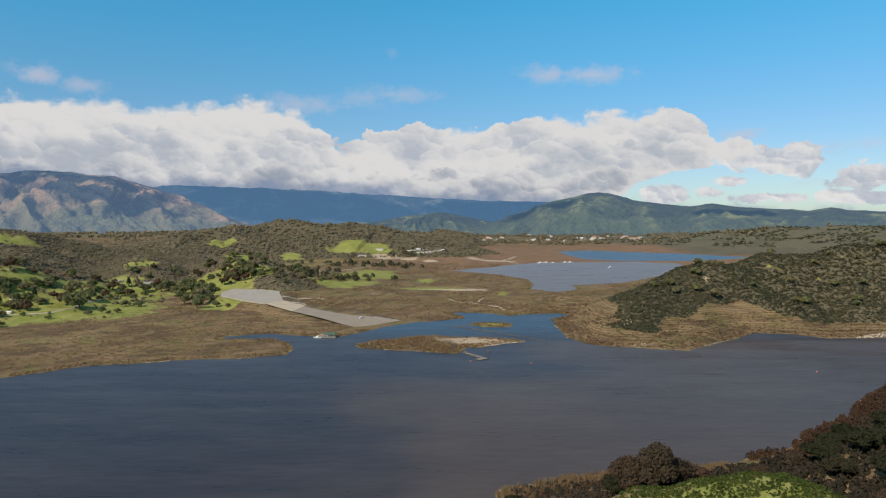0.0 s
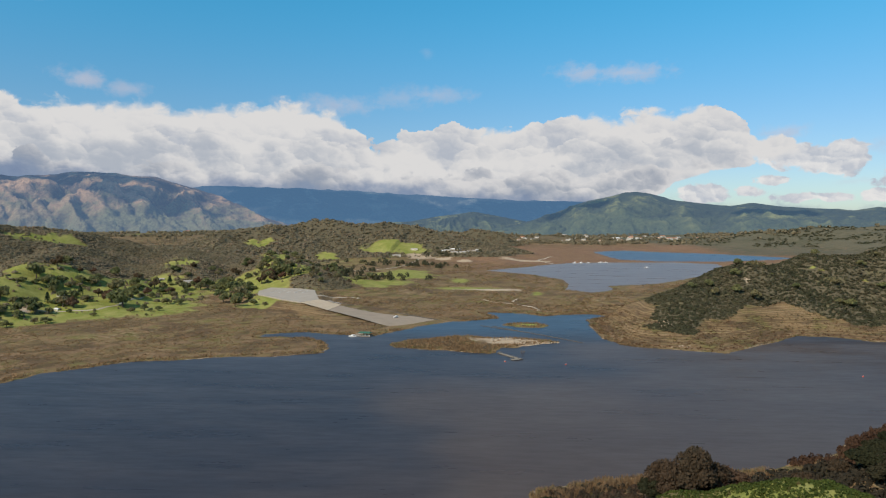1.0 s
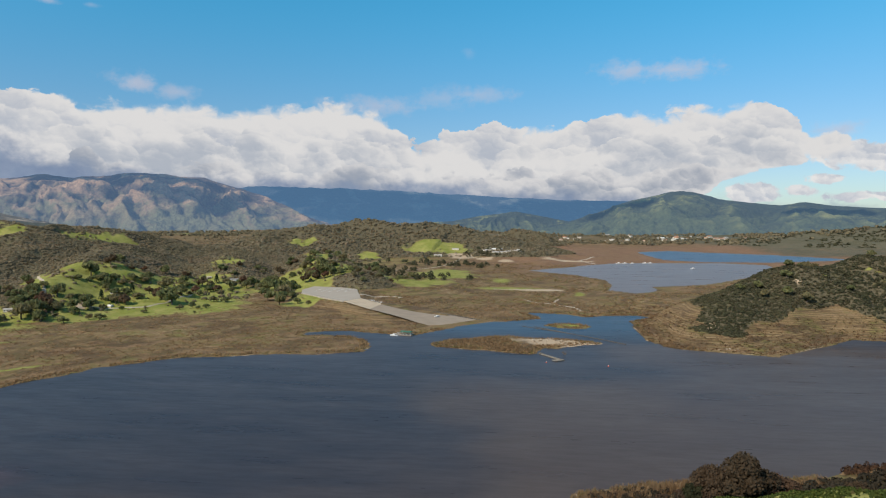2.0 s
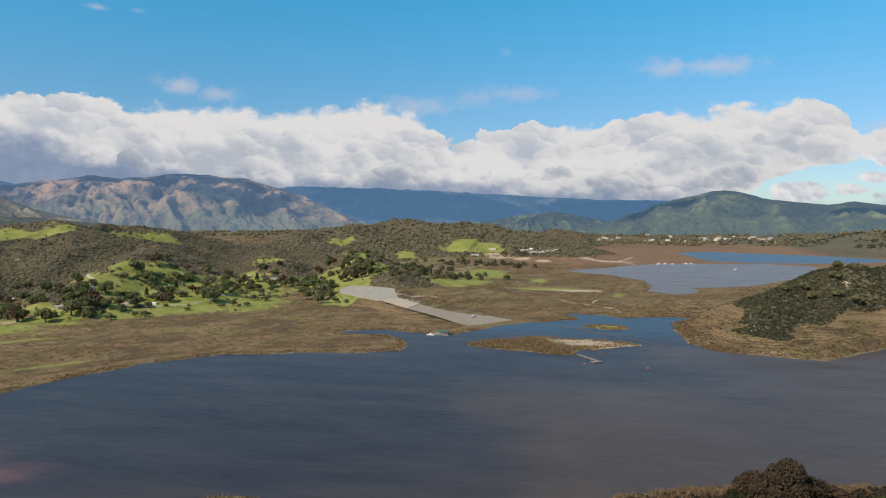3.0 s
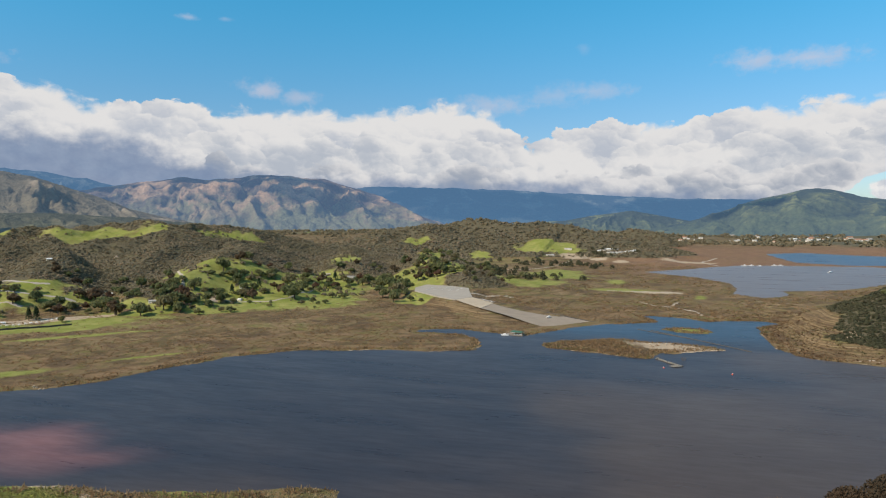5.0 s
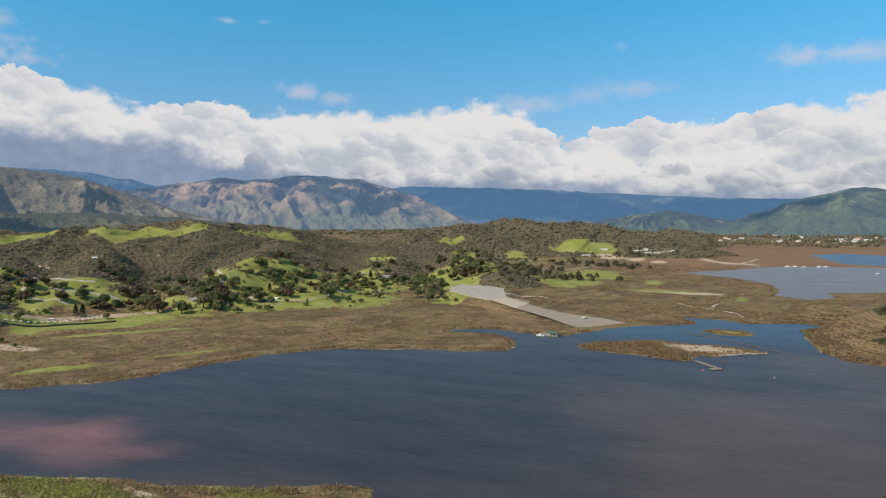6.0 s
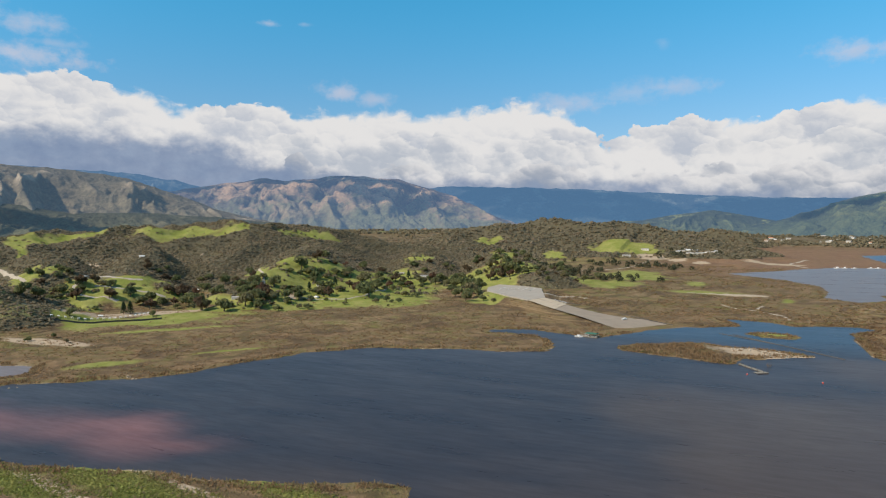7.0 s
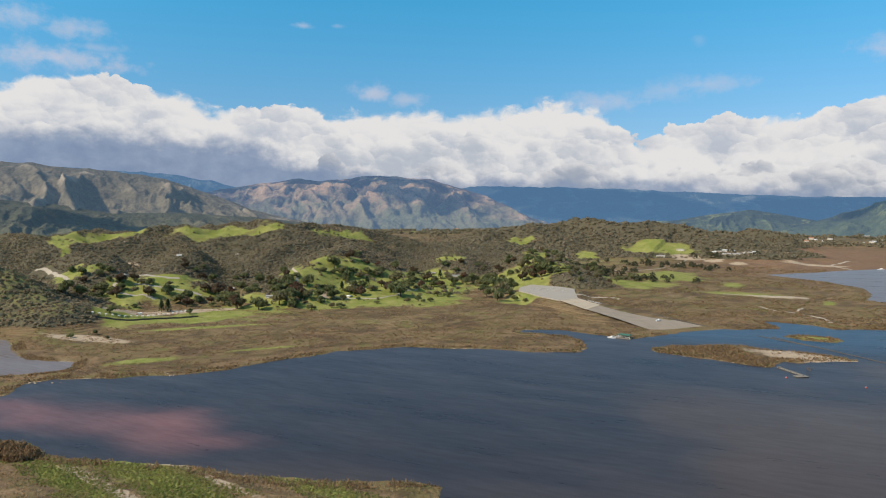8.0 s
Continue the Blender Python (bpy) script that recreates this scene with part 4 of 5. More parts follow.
def strew(name, pts, radius, height, tint, shapes, mat, label, category):
    """One mesh of many plants. pts: n x 3; radius, height, tint: n."""
    n, k = len(pts), shapes.shape[1]
    pick, a = rng.randint(0, len(shapes), n), rng.rand(n) * 6.283
    s = shapes[pick]
    x = s[..., 0] * np.cos(a)[:, None] - s[..., 1] * np.sin(a)[:, None]
    y = s[..., 0] * np.sin(a)[:, None] + s[..., 1] * np.cos(a)[:, None]
    v = np.stack([x * radius[:, None] + pts[:, :1], y * radius[:, None] + pts[:, 1:2], s[..., 2] * height[:, None] + pts[:, 2:]], -1).reshape(-1, 3)
    me = bpy.data.meshes.new(name)
    nf = len(v) // 4
    me.vertices.add(len(v))
    me.vertices.foreach_set("co", v.astype(np.float32).ravel())
    me.loops.add(len(v))
    me.loops.foreach_set("vertex_index", np.arange(len(v), dtype=np.int32))
    me.polygons.add(nf)
    me.polygons.foreach_set("loop_start", np.arange(0, len(v), 4, dtype=np.int32))
    me.update(calc_edges=True)
    me.validate()
    me.materials.append(mat)
    ob = new(name, me)
    t = np.repeat(tint, k)
    paint(ob, "tint", np.stack([t, t, t, np.ones(t.shape)], 1))
    return tagged(ob, label, category, kind="stuff")


def spread(x0, x1, y0, y1, step, keep):
    """Jittered points of the ground where keep(x, y, z, sd, scrub, grass) is true with that chance."""
    ax, ay = np.meshgrid(np.arange(x0, x1, step), np.arange(y0, y1, step))
    x, y = (ax + step * 1.7 * (rng.rand(*ax.shape) - 0.5)).ravel(), (ay + step * 1.7 * (rng.rand(*ax.shape) - 0.5)).ravel()
    z, sd = on_grid(gz, x, y), on_grid(gsd, x, y)
    chance = keep(x, y, z, sd, on_grid(scrub, x, y), on_grid(grass, x, y))
    m = rng.rand(len(x)) < chance
    return np.stack([x, y, z], 1)[m]


def view_sector(x, y, lo, hi):
    """The part of the plan that the camera's pan takes in: bearing -37 to 62 degrees, range lo to hi."""
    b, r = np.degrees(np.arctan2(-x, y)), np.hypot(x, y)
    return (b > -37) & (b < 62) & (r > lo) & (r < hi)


ROAD_LINES = [[(-839, 542), (-821, 547), (-763, 519), (-723, 505)], [(-692, 551), (-670, 536), (-671, 527), (-662, 518), (-644, 518), (-632, 521), (-605, 527)],
              [(-670, 536), (-700, 570), (-668, 571), (-643, 572), (-627, 582)], [(-657, 542), (-628, 551), (-610, 562), (-585, 575)], [(-441, 601), (-448, 633), (-418, 651), (-391, 670), (-392, 753)],
              [(-492, 632), (-506, 651), (-560, 712)]]
SHRUBS = shrub_shapes(10, 14, 300)


def off_built(x, y):
    free = (inside(x, y, PAD) < -4) & (beside_ramp(x, y)[0] > 2)
    for line in ROAD_LINES:
        free &= to_line(x, y, line)[0] > 7
    return free


def strew_scrub(name, box, step, lo, hi, size, label, tone=1.0, mat=mat_scrub):
    clump = (-0.25, 0.2) if step > 20 else (-9.0, -8.0)
    pts = spread(*box, step * (0.6 if step > 20 else 1.0), lambda x, y, z, sd, sc, gr: view_sector(x, y, lo, hi) * smooth(fbm(x / 110, y / 110, 3, 89), *clump) * off_built(x, y) * smooth(sc, 0.3, 0.6) * (1 - 0.97 * smooth(gr, 0.42, 0.55)))
    n = len(pts)
    t = tone * np.clip(0.45 + 0.5 * fbm(pts[:, 0] / 70, pts[:, 1] / 70, 3, 77) + 0.22 * rng.normal(size=n), 0, 1)
    r = size * (0.55 + 0.75 * rng.rand(n) ** 1.5)
    return strew(name, pts - [0, 0, 0.3], r, r * (0.5 + 0.4 * rng.rand(n)), t, SHRUBS, mat, label, "shrubs")


strew_scrub("scrub", (-1150, -150, 250, 1400), 3.7, 560, 1330, 2.5, "grey-green and brown chaparral covering the hills")
camp_pts = spread(-760, -170, 380, 1150, 8.0, lambda x, y, z, sd, sc, gr: view_sector(x, y, 560, 1200) * off_built(x, y) * smooth(gr, 0.42, 0.5) * (z > 6) * (0.10 + 0.5 * (fbm(x / 35, y / 35, 2, 65) > 0.15)))
strew("meadow_bushes", camp_pts - [0, 0, 0.2], 1.2 + 3.8 * rng.rand(len(camp_pts)) ** 2, 1.4 + 3.4 * rng.rand(len(camp_pts)) ** 2, np.clip(0.5 * rng.rand(len(camp_pts)), 0, 1), shrub_shapes(8, 20, 320), mat_scrub, "dark bushes dotted over the campground meadows", "shrubs")
strew_scrub("peninsula_scrub", (90, 640, 500, 800), 2.2, 500, 960, 2.1, "dark evergreen scrub covering the peninsula hill", 0.8, mat_headland)
strew_scrub("far_scrub", (-1500, 200, 1100, 2350), 8.5, 1330, 2400, 5.0, "dark woodland and scrub on far hills")
strew_scrub("far_hill_scrub", (600, 1700, 1500, 2500), 21.0, 1800, 2800, 5.0, "sparse scrub on grey far hills", 0.4, mat_headland)

# ---- foreground plants ----
TUFTS, LEAFY = blade_shapes(8, 6, 500), shrub_shapes(8, 9, 600)


def strew_tufts(name, box, step, keep, size, tall, tint, shapes, mat, label, category="reeds"):
    pts = spread(*box, step, keep)
    n = len(pts)
    t = np.clip(tint + 0.3 * fbm(pts[:, 0] / 25, pts[:, 1] / 25, 3, 81) + 0.45 * fbm(pts[:, 2] * 1.1, pts[:, 0] / 400, 2, 82) + 0.15 * rng.normal(size=n), 0, 1)
    r = size * (0.6 + 0.8 * rng.rand(n))
    return strew(name, pts, r, tall * (0.5 + rng.rand(n)), t, shapes, mat, label, category)


strew_tufts("dry_reeds", (-620, 130, 250, 800), 4.0, lambda x, y, z, sd, sc, gr: view_sector(x, y, 240, 900) * off_built(x, y) * (sd > 2) * (z < 11) * (0.25 + 0.75 * (fbm(x / 40, y / 40, 3, 33) > -0.1)) * (1 - 0.85 * smooth(gr, 0.4, 0.6)),
            1.6, 0.55, 0.45, TUFTS, mat_reed, "low dry brown reeds on the drawdown shore")
strew_tufts("peninsula_reeds", (95, 520, 470, 720), 2.8, lambda x, y, z, sd, sc, gr: view_sector(x, y, 450, 900) * (sd > 1) * (z < 15) * (sc < 0.55) * 0.8,
            1.3, 0.7, 0.5, TUFTS, mat_bank, "terraced bands of dry reeds below the peninsula scrub")
strew_tufts("shore_reeds", (-620, 140, 160, 720), 2.2, lambda x, y, z, sd, sc, gr: view_sector(x, y, 240, 760) * off_built(x, y) * (sd > 1.2) * (sd < 9) * (fbm(x / 30, y / 30, 2, 39) > -0.25),
            1.3, 1.15, 0.25, TUFTS, mat_reed, "brown reed fringe along the water")
strew_tufts("island_reeds", (-75, 25, 480, 565), 1.9, lambda x, y, z, sd, sc, gr: (sd > 1.0) * (x + 0.4 * (y - 520) < -3) * 1.0, 1.4, 1.1, 0.3, TUFTS, mat_reed, "dense brown reeds and weeds on the low island")
strew_tufts("spit_reeds", (-330, -95, 110, 225), 1.7, lambda x, y, z, sd, sc, gr: (sd > 0.6) * (1 - 0.75 * smooth(gr, 0.4, 0.55)) * (0.3 + 0.7 * (fbm(x / 14, y / 9, 2, 35) > -0.1)),
            0.6, 0.7, 0.6, TUFTS, mat_straw, "dry grass and reeds on the near spit")
strew_tufts("spit_weeds", (-330, -95, 110, 225), 0.95, lambda x, y, z, sd, sc, gr: (sd > 3) * smooth(gr + 0.25 * fbm(x / 16, y / 10, 2, 36), 0.22, 0.46), 0.6, 0.4, 0.4, LEAFY, mat_spit, "fresh green weeds on the near spit", "weeds")
strew_tufts("spit_brush", (-304, -268, 158, 182), 1.3, lambda x, y, z, sd, sc, gr: (sd > 1) * (np.hypot((x + 286) / 17, (y - 170) / 9) < 1), 1.3, 2.6, 0.1, shrub_shapes(8, 46, 740, 0.5), mat_reed, "brown leafless brush at the spit's edge", "shrubs")
strew_tufts("hill_weeds", (15, 150, 70, 240), 0.62, lambda x, y, z, sd, sc, gr: smooth(gr, 0.35, 0.5) * (np.hypot(x, y) > 110) * (0.3 + 0.7 * (fbm(x / 5, y / 5, 3, 48) > -0.2)), 0.5, 0.5, 0.4, LEAFY, mat_weed, "lush green weeds on the lakeside hilltop", "weeds")
strew_tufts("tall_reeds", (15, 120, 225, 275), 0.9, lambda x, y, z, sd, sc, gr: (sd > 0.5) * (sd < 14) * (x < 112) * (0.25 + 0.75 * (fbm(x / 7, y / 7, 2, 47) > -0.05)), 0.6, 1.5, 0.2, blade_shapes(12, 9, 540), mat_reed, "tall tan reeds at the near shore")
strew_tufts("willow_thicket", (90, 300, 255, 420), 1.8, lambda x, y, z, sd, sc, gr: (sd > 0.5) * (sd < 14) * (np.hypot(x, y) > 262) * (fbm(x / 30, y / 30, 2, 43) > 0.0 - 0.5 * (x > 150)), 1.5, 2.2, 0.05, shrub_shapes(8, 46, 560, 0.5), mat_willow, "russet willow thicket at the near shore", "thicket")
fg = spread(70, 300, 120, 380, 2.7, lambda x, y, z, sd, sc, gr: (sd > 9) * (np.hypot(x, y) > 150) * (1 - smooth(gr, 0.3, 0.42)) * 0.95)
strew("hillside_scrub", fg - [0, 0, 0.2], 1.5 + 1.3 * rng.rand(len(fg)), 1.6 + 1.8 * rng.rand(len(fg)), np.clip(0.2 + 0.5 * rng.rand(len(fg)), 0, 1), shrub_shapes(8, 46, 700, 0.5), mat_brush, "dark brush on the lakeside slope", "shrubs")
left = spread(15, 70, 150, 240, 2.3, lambda x, y, z, sd, sc, gr: (sd > 5) * (1 - smooth(gr, 0.3, 0.42)) * 0.8)
strew("bank_scrub", left - [0, 0, 0.2], 1.0 + 1.0 * rng.rand(len(left)), 1.0 + 1.3 * rng.rand(len(left)), np.clip(0.5 + 0.5 * rng.rand(len(left)), 0, 1), shrub_shapes(8, 46, 720, 0.5), mat_brush, "grey-brown brush on the lakeside bank", "shrubs")

# much darker copy of the oak leaves, for the lakeside slope
mat_shade_oak = foliage_material("dark oak leaves", (0.026, 0.030, 0.015), (0.036, 0.038, 0.020), (0.05, 0.044, 0.026))
mat_russet = foliage_material("russet leaves", (0.070, 0.052, 0.034), (0.084, 0.057, 0.037), (0.094, 0.055, 0.039))
NEAR = [tree("oak_tree", 8.0, 12.5, 13, 5400, 0.36, 61, mat_russet, "brown-leaved spreading tree on the lakeside bank", trunk=0.6),
        tree("oak_tree", 7.0, 9.5, 18, 3000, 0.48, 62, mat_shade_oak, "dark evergreen oak on the lakeside slope", trunk=0.5),
        tree("brush_tree", 6.0, 6.5, 13, 2400, 0.42, 63, mat_russet, "twiggy brown brush on the lakeside slope", trunk=0.25)]
# kind, x, y, scale
for kind, x, y, k in ((0, 57, 171, 1.05), (0, 50, 173, 0.85), (2, 64, 173, 1.15), (1, 46, 172, 0.6), (2, 42, 176, 0.5), (1, 143, 247, 1.0), (1, 140, 231, 0.9), (1, 155, 239, 1.1), (1, 170, 250, 1.0), (2, 124, 217, 0.9), (1, 127, 204, 0.8), (2, 130, 196, 1.0),
                      (2, 113, 212, 0.8), (2, 109, 225, 0.7), (2, 100, 224, 0.6), (2, 120, 178, 0.9), (1, 23, 222, 0.45), (1, 160, 225, 1.0), (1, 180, 262, 0.9), (2, 190, 290, 0.8), (1, 176, 240, 1.1), (1, 152, 262, 0.9), (1, 163, 275, 0.85), (2, 138, 254, 0.8), (1, 176, 284, 0.9), (2, 120, 244, 0.7), (1, 196, 268, 1.1), (1, 150, 216, 0.9), (2, 140, 205, 0.9), (1, 188, 250, 1.1), (1, 205, 300, 0.9)):
    m = Matrix.Translation((x, y, ground_z(x, y) - 0.2)) @ Matrix.Rotation(x * 1.7, 4, "Z") @ Matrix.Diagonal((k, k, k, 1))
    src = NEAR[kind]
    if id(src) in used:
        copy_thing(src, m @ Matrix.Diagonal((*src.scale, 1)).inverted())
    else:
        used.add(id(src))
        src.matrix_basis = m


def branching(bm, a, direction, length, radius, depth, g):
    """Bare limbs that fork towards their tips."""
    b = a + direction * length
    limb(bm, a, b, radius, radius * 0.62, 6 if depth > 1 else 4)
    if depth == 0:
        return
    for i in range(3 if depth > 1 else 4):
        d = (direction + Vector((g.uniform(-0.8, 0.8), g.uniform(-0.8, 0.8), g.uniform(0.0, 0.5)))).normalized()
        branching(bm, a.lerp(b, g.uniform(0.6, 1.0)), d, length * g.uniform(0.55, 0.8), radius * 0.55, depth - 1, g)


snag = tagged(new("bare_sycamore"), "leafless pale-barked tree with forking white limbs", "tree")
bm = bmesh.new()
branching(bm, Vector((0, 0, -0.5)), Vector((0.05, 0, 1)), 6.0, 0.30, 4, random.Random(8))
part("trunk", bm, mat_white_bark, snag)
snag.location = (108, 160, ground_z(108, 160))
snag2 = copy_thing(snag, Matrix.Translation((116, 176, ground_z(116, 176))) @ Matrix.Rotation(2, 4, "Z") @ Matrix.Diagonal((0.7, 0.7, 0.7, 1)))
drowned = tagged(new("drowned_shrub"), "bare brown shrub standing in shallow water", "shrub")
bm = bmesh.new()
for i in range(5):
    branching(bm, Vector((0.5 * math.cos(i * 1.3), 0.5 * math.sin(i * 1.3), -1.5)), Vector((0.3 * math.cos(i * 1.3), 0.3 * math.sin(i * 1.3), 1)).normalized(), 2.2, 0.12, 2, random.Random(20 + i))
part("stems", bm, mat_bark, drowned)
drowned.location = (33, 484, 0)


# ---- built things ----
def plain_material(name, a, b, rough=0.8, scale=1.5, metal=0.0):
    m, N = material(name)
    p = place(N)
    finish(N, N.mix(N.noise(p, scale, 5.0, 0.65), a, b), rough, N.noise(p, scale * 6, 3.0), 0.3, 0.03, metal=metal, spec=0.3)
    return m


mat_concrete = plain_material("worn concrete", (0.34, 0.27, 0.19), (0.47, 0.385, 0.285), 0.9, 0.12)
mat_gravel = plain_material("silty gravel", (0.185, 0.148, 0.110), (0.315, 0.255, 0.195), 0.95, 0.09)
mat_asphalt = plain_material("pale old asphalt", (0.235, 0.205, 0.17), (0.37, 0.325, 0.27), 0.95, 0.1)
mat_track = plain_material("dirt track", (0.30, 0.25, 0.19), (0.42, 0.36, 0.28), 0.95, 0.3)
mat_white = plain_material("white paint", (0.55, 0.54, 0.52), (0.70, 0.69, 0.67), 0.5, 1.0)
mat_green_roof = plain_material("green roof sheet", (0.03, 0.09, 0.06), (0.05, 0.13, 0.09), 0.6, 1.0)
mat_wood = plain_material("weathered timber", (0.14, 0.12, 0.095), (0.24, 0.21, 0.17), 0.85, 2.0)
mat_dark = plain_material("dark timber", (0.05, 0.045, 0.04), (0.09, 0.08, 0.07), 0.9, 2.0)
mat_wall = plain_material("stucco wall", (0.55, 0.50, 0.42), (0.68, 0.63, 0.54), 0.9, 0.8)
mat_roof = plain_material("grey shingles", (0.26, 0.24, 0.22), (0.38, 0.35, 0.32), 0.85, 1.5)
mat_tile = plain_material("red roof tiles", (0.26, 0.12, 0.07), (0.38, 0.20, 0.12), 0.85, 1.5)
mat_glass = plain_material("dark window glass", (0.02, 0.025, 0.03), (0.03, 0.035, 0.04), 0.15, 1.0)
mat_red = plain_material("red plastic", (0.50, 0.07, 0.04), (0.62, 0.10, 0.06), 0.45, 2.0)
mat_line = plain_material("faded white line", (0.55, 0.54, 0.50), (0.68, 0.66, 0.62), 0.9, 1.0)


def box(bm, x0, x1, y0, y1, z0, z1, bevel=0.0):
    m = Matrix.Translation(((x0 + x1) / 2, (y0 + y1) / 2, (z0 + z1) / 2)) @ Matrix.Diagonal((x1 - x0, y1 - y0, z1 - z0, 1))
    got = bmesh.ops.create_cube(bm, size=1.0, matrix=m)
    if bevel:
        edges = {e for v in got["verts"] for e in v.link_edges}
        bmesh.ops.bevel(bm, geom=list(edges), offset=bevel, segments=1, affect="EDGES")


def strip(name, pts, width, mat, label, lift=0.30):
    """A track laid over the ground."""
    p = [Vector(q) for q in pts]
    dense = []
    for i in range(len(p) - 1):
        a, b = p[max(i - 1, 0)], p[min(i + 2, len(p) - 1)]
        n = max(2, int((p[i + 1] - p[i]).length / 3))
        for k in range(n):
            t = k / n
            q = p[i], p[i + 1]
            m0, m1 = (q[1] - a) * 0.5, (b - q[0]) * 0.5
            dense.append((2 * t**3 - 3 * t**2 + 1) * q[0] + (t**3 - 2 * t**2 + t) * m0 + (3 * t**2 - 2 * t**3) * q[1] + (t**3 - t**2) * m1)
    dense.append(p[-1])
    verts, faces = [], []
    for i, c in enumerate(dense):
        d = (dense[min(i + 1, len(dense) - 1)] - dense[max(i - 1, 0)]).normalized()
        w = width * 0.5 * (1 + 0.18 * math.sin(i * 1.9))
        for k in (-1, -0.33, 0.33, 1):
            x, y = c.x - d.y * w * k, c.y + d.x * w * k
            verts.append((x, y, ground_z(x, y) + (lift if abs(k) < 1 else -0.3)))
        if i:
            j = 4 * i
            faces += [(j - 4 + q, j - 3 + q, j + 1 + q, j + q) for q in range(3)]
    ob = mesh_object(name, verts, faces, mat)
    return tagged(ob, label, "track", kind="structure")


strip("road_1", ROAD_LINES[0], 7, mat_track, "pale dirt track on the scrub hillside")
strip("road_2", ROAD_LINES[1], 6, mat_asphalt, "pale winding campground road")
strip("road_3", ROAD_LINES[2], 5, mat_asphalt, "pale campground road along the slope")
strip("road_4", ROAD_LINES[3], 5, mat_asphalt, "narrow pale campground road")
strip("road_5", ROAD_LINES[4], 4, mat_asphalt, "grey campground road on green grass")
strip("road_6", ROAD_LINES[5], 4.5, mat_track, "steep pale track up a grassy knoll")
strip("road_7", [(-190, 745), (-172, 778), (-150, 788), (-140, 775)], 8, mat_track, "curved gravel road by the parking ground")
strip("road_8", [(-260, 1120), (-190, 1180), (-150, 1290), (-130, 1480)], 4, mat_track, "pale lakeside road on the flats")
strip("trail_1", [(48, 800), (40, 762), (60, 735), (66, 705)], 5, mat_track, "pale foot trail across the brown flats", 0.2)
strip("trail_2", [(40, 762), (22, 770), (5, 800)], 4, mat_track, "pale foot trail across the brown flats", 0.2)
strip("trail_3", [(-35, 905), (10, 908), (60, 900)], 7, mat_track, "pale sandy strip on green flats", 0.2)
strip("trail_4", [(165, 1440), (140, 1520), (185, 1640)], 8, mat_track, "pale track across the reddish flats", 0.25)

# parking ground above the ramp
bm = bmesh.new()
top_z = (12.5, 12.6, 12.6, 12.6, 12.6, 12.5, 11.6, 11.6, 12.1, 12.3)
face = bm.faces.new([bm.verts.new((x, y, z)) for (x, y), z in zip(PAD, top_z)])
got = bmesh.ops.extrude_face_region(bm, geom=[face])
for v in [g for g in got["geom"] if isinstance(g, bmesh.types.BMVert)]:
    v.co.z -= 1.5
bmesh.ops.recalc_face_normals(bm, faces=bm.faces)
pad = tagged(part("parking_ground", bm, mat_asphalt), "pale cracked asphalt parking ground above the ramp", "pavement", kind="structure")
for i in range(5):
    bm = bmesh.new()
    x0 = -246 + 9.5 * i
    for v in (0, 1):
        box(bm, x0 - 0.2, x0 + 0.2, 770 + 18 * v, 782 + 18 * v, 12.5, 12.66)
    ob = part("bay_line", bm, mat_line, pad)


def ramp_point(u, v):
    """u: 0 at the parking ground to 1 in the water; v: 0 at the west edge to 1 at the east edge."""
    out = []
    for side in (RAMP_LEFT, RAMP_RIGHT):
        k = u * (len(side) - 1)
        i = min(int(k), len(side) - 2)
        out.append(Vector(side[i]).lerp(Vector(side[i + 1]), k - i))
    return out[0].lerp(out[1], v)


bm = bmesh.new()
rows = [[bm.verts.new(ramp_point(i / 30, j / 10) + Vector((0, 0, -0.12))) for j in range(11)] for i in range(31)]
for i in range(30):
    for j in range(10):
        bm.faces.new((rows[i][j], rows[i][j + 1], rows[i + 1][j + 1], rows[i + 1][j]))
ramp = tagged(part("boat_ramp", bm, mat_gravel, shade=True), "wide silted concrete boat ramp running down into the lake", "boat ramp", kind="structure")
for i in range(7):
    for j in range(6):
        bm = bmesh.new()
        c = [ramp_point((i + a) / 24, (j + b) / 6) for a, b in ((0.03, 0.02), (0.03, 0.98), (0.97, 0.98), (0.97, 0.02))]
        up = [bm.verts.new(q + Vector((0, 0, 0.10))) for q in c]
        dn = [bm.verts.new(q + Vector((0, 0, -0.2))) for q in c]
        bm.faces.new(up[::-1])
        for k in range(4):
            bm.faces.new((up[k], up[(k + 1) % 4], dn[(k + 1) % 4], dn[k]))
        bmesh.ops.recalc_face_normals(bm, faces=bm.faces)
        part("slab", bm, mat_concrete, ramp)


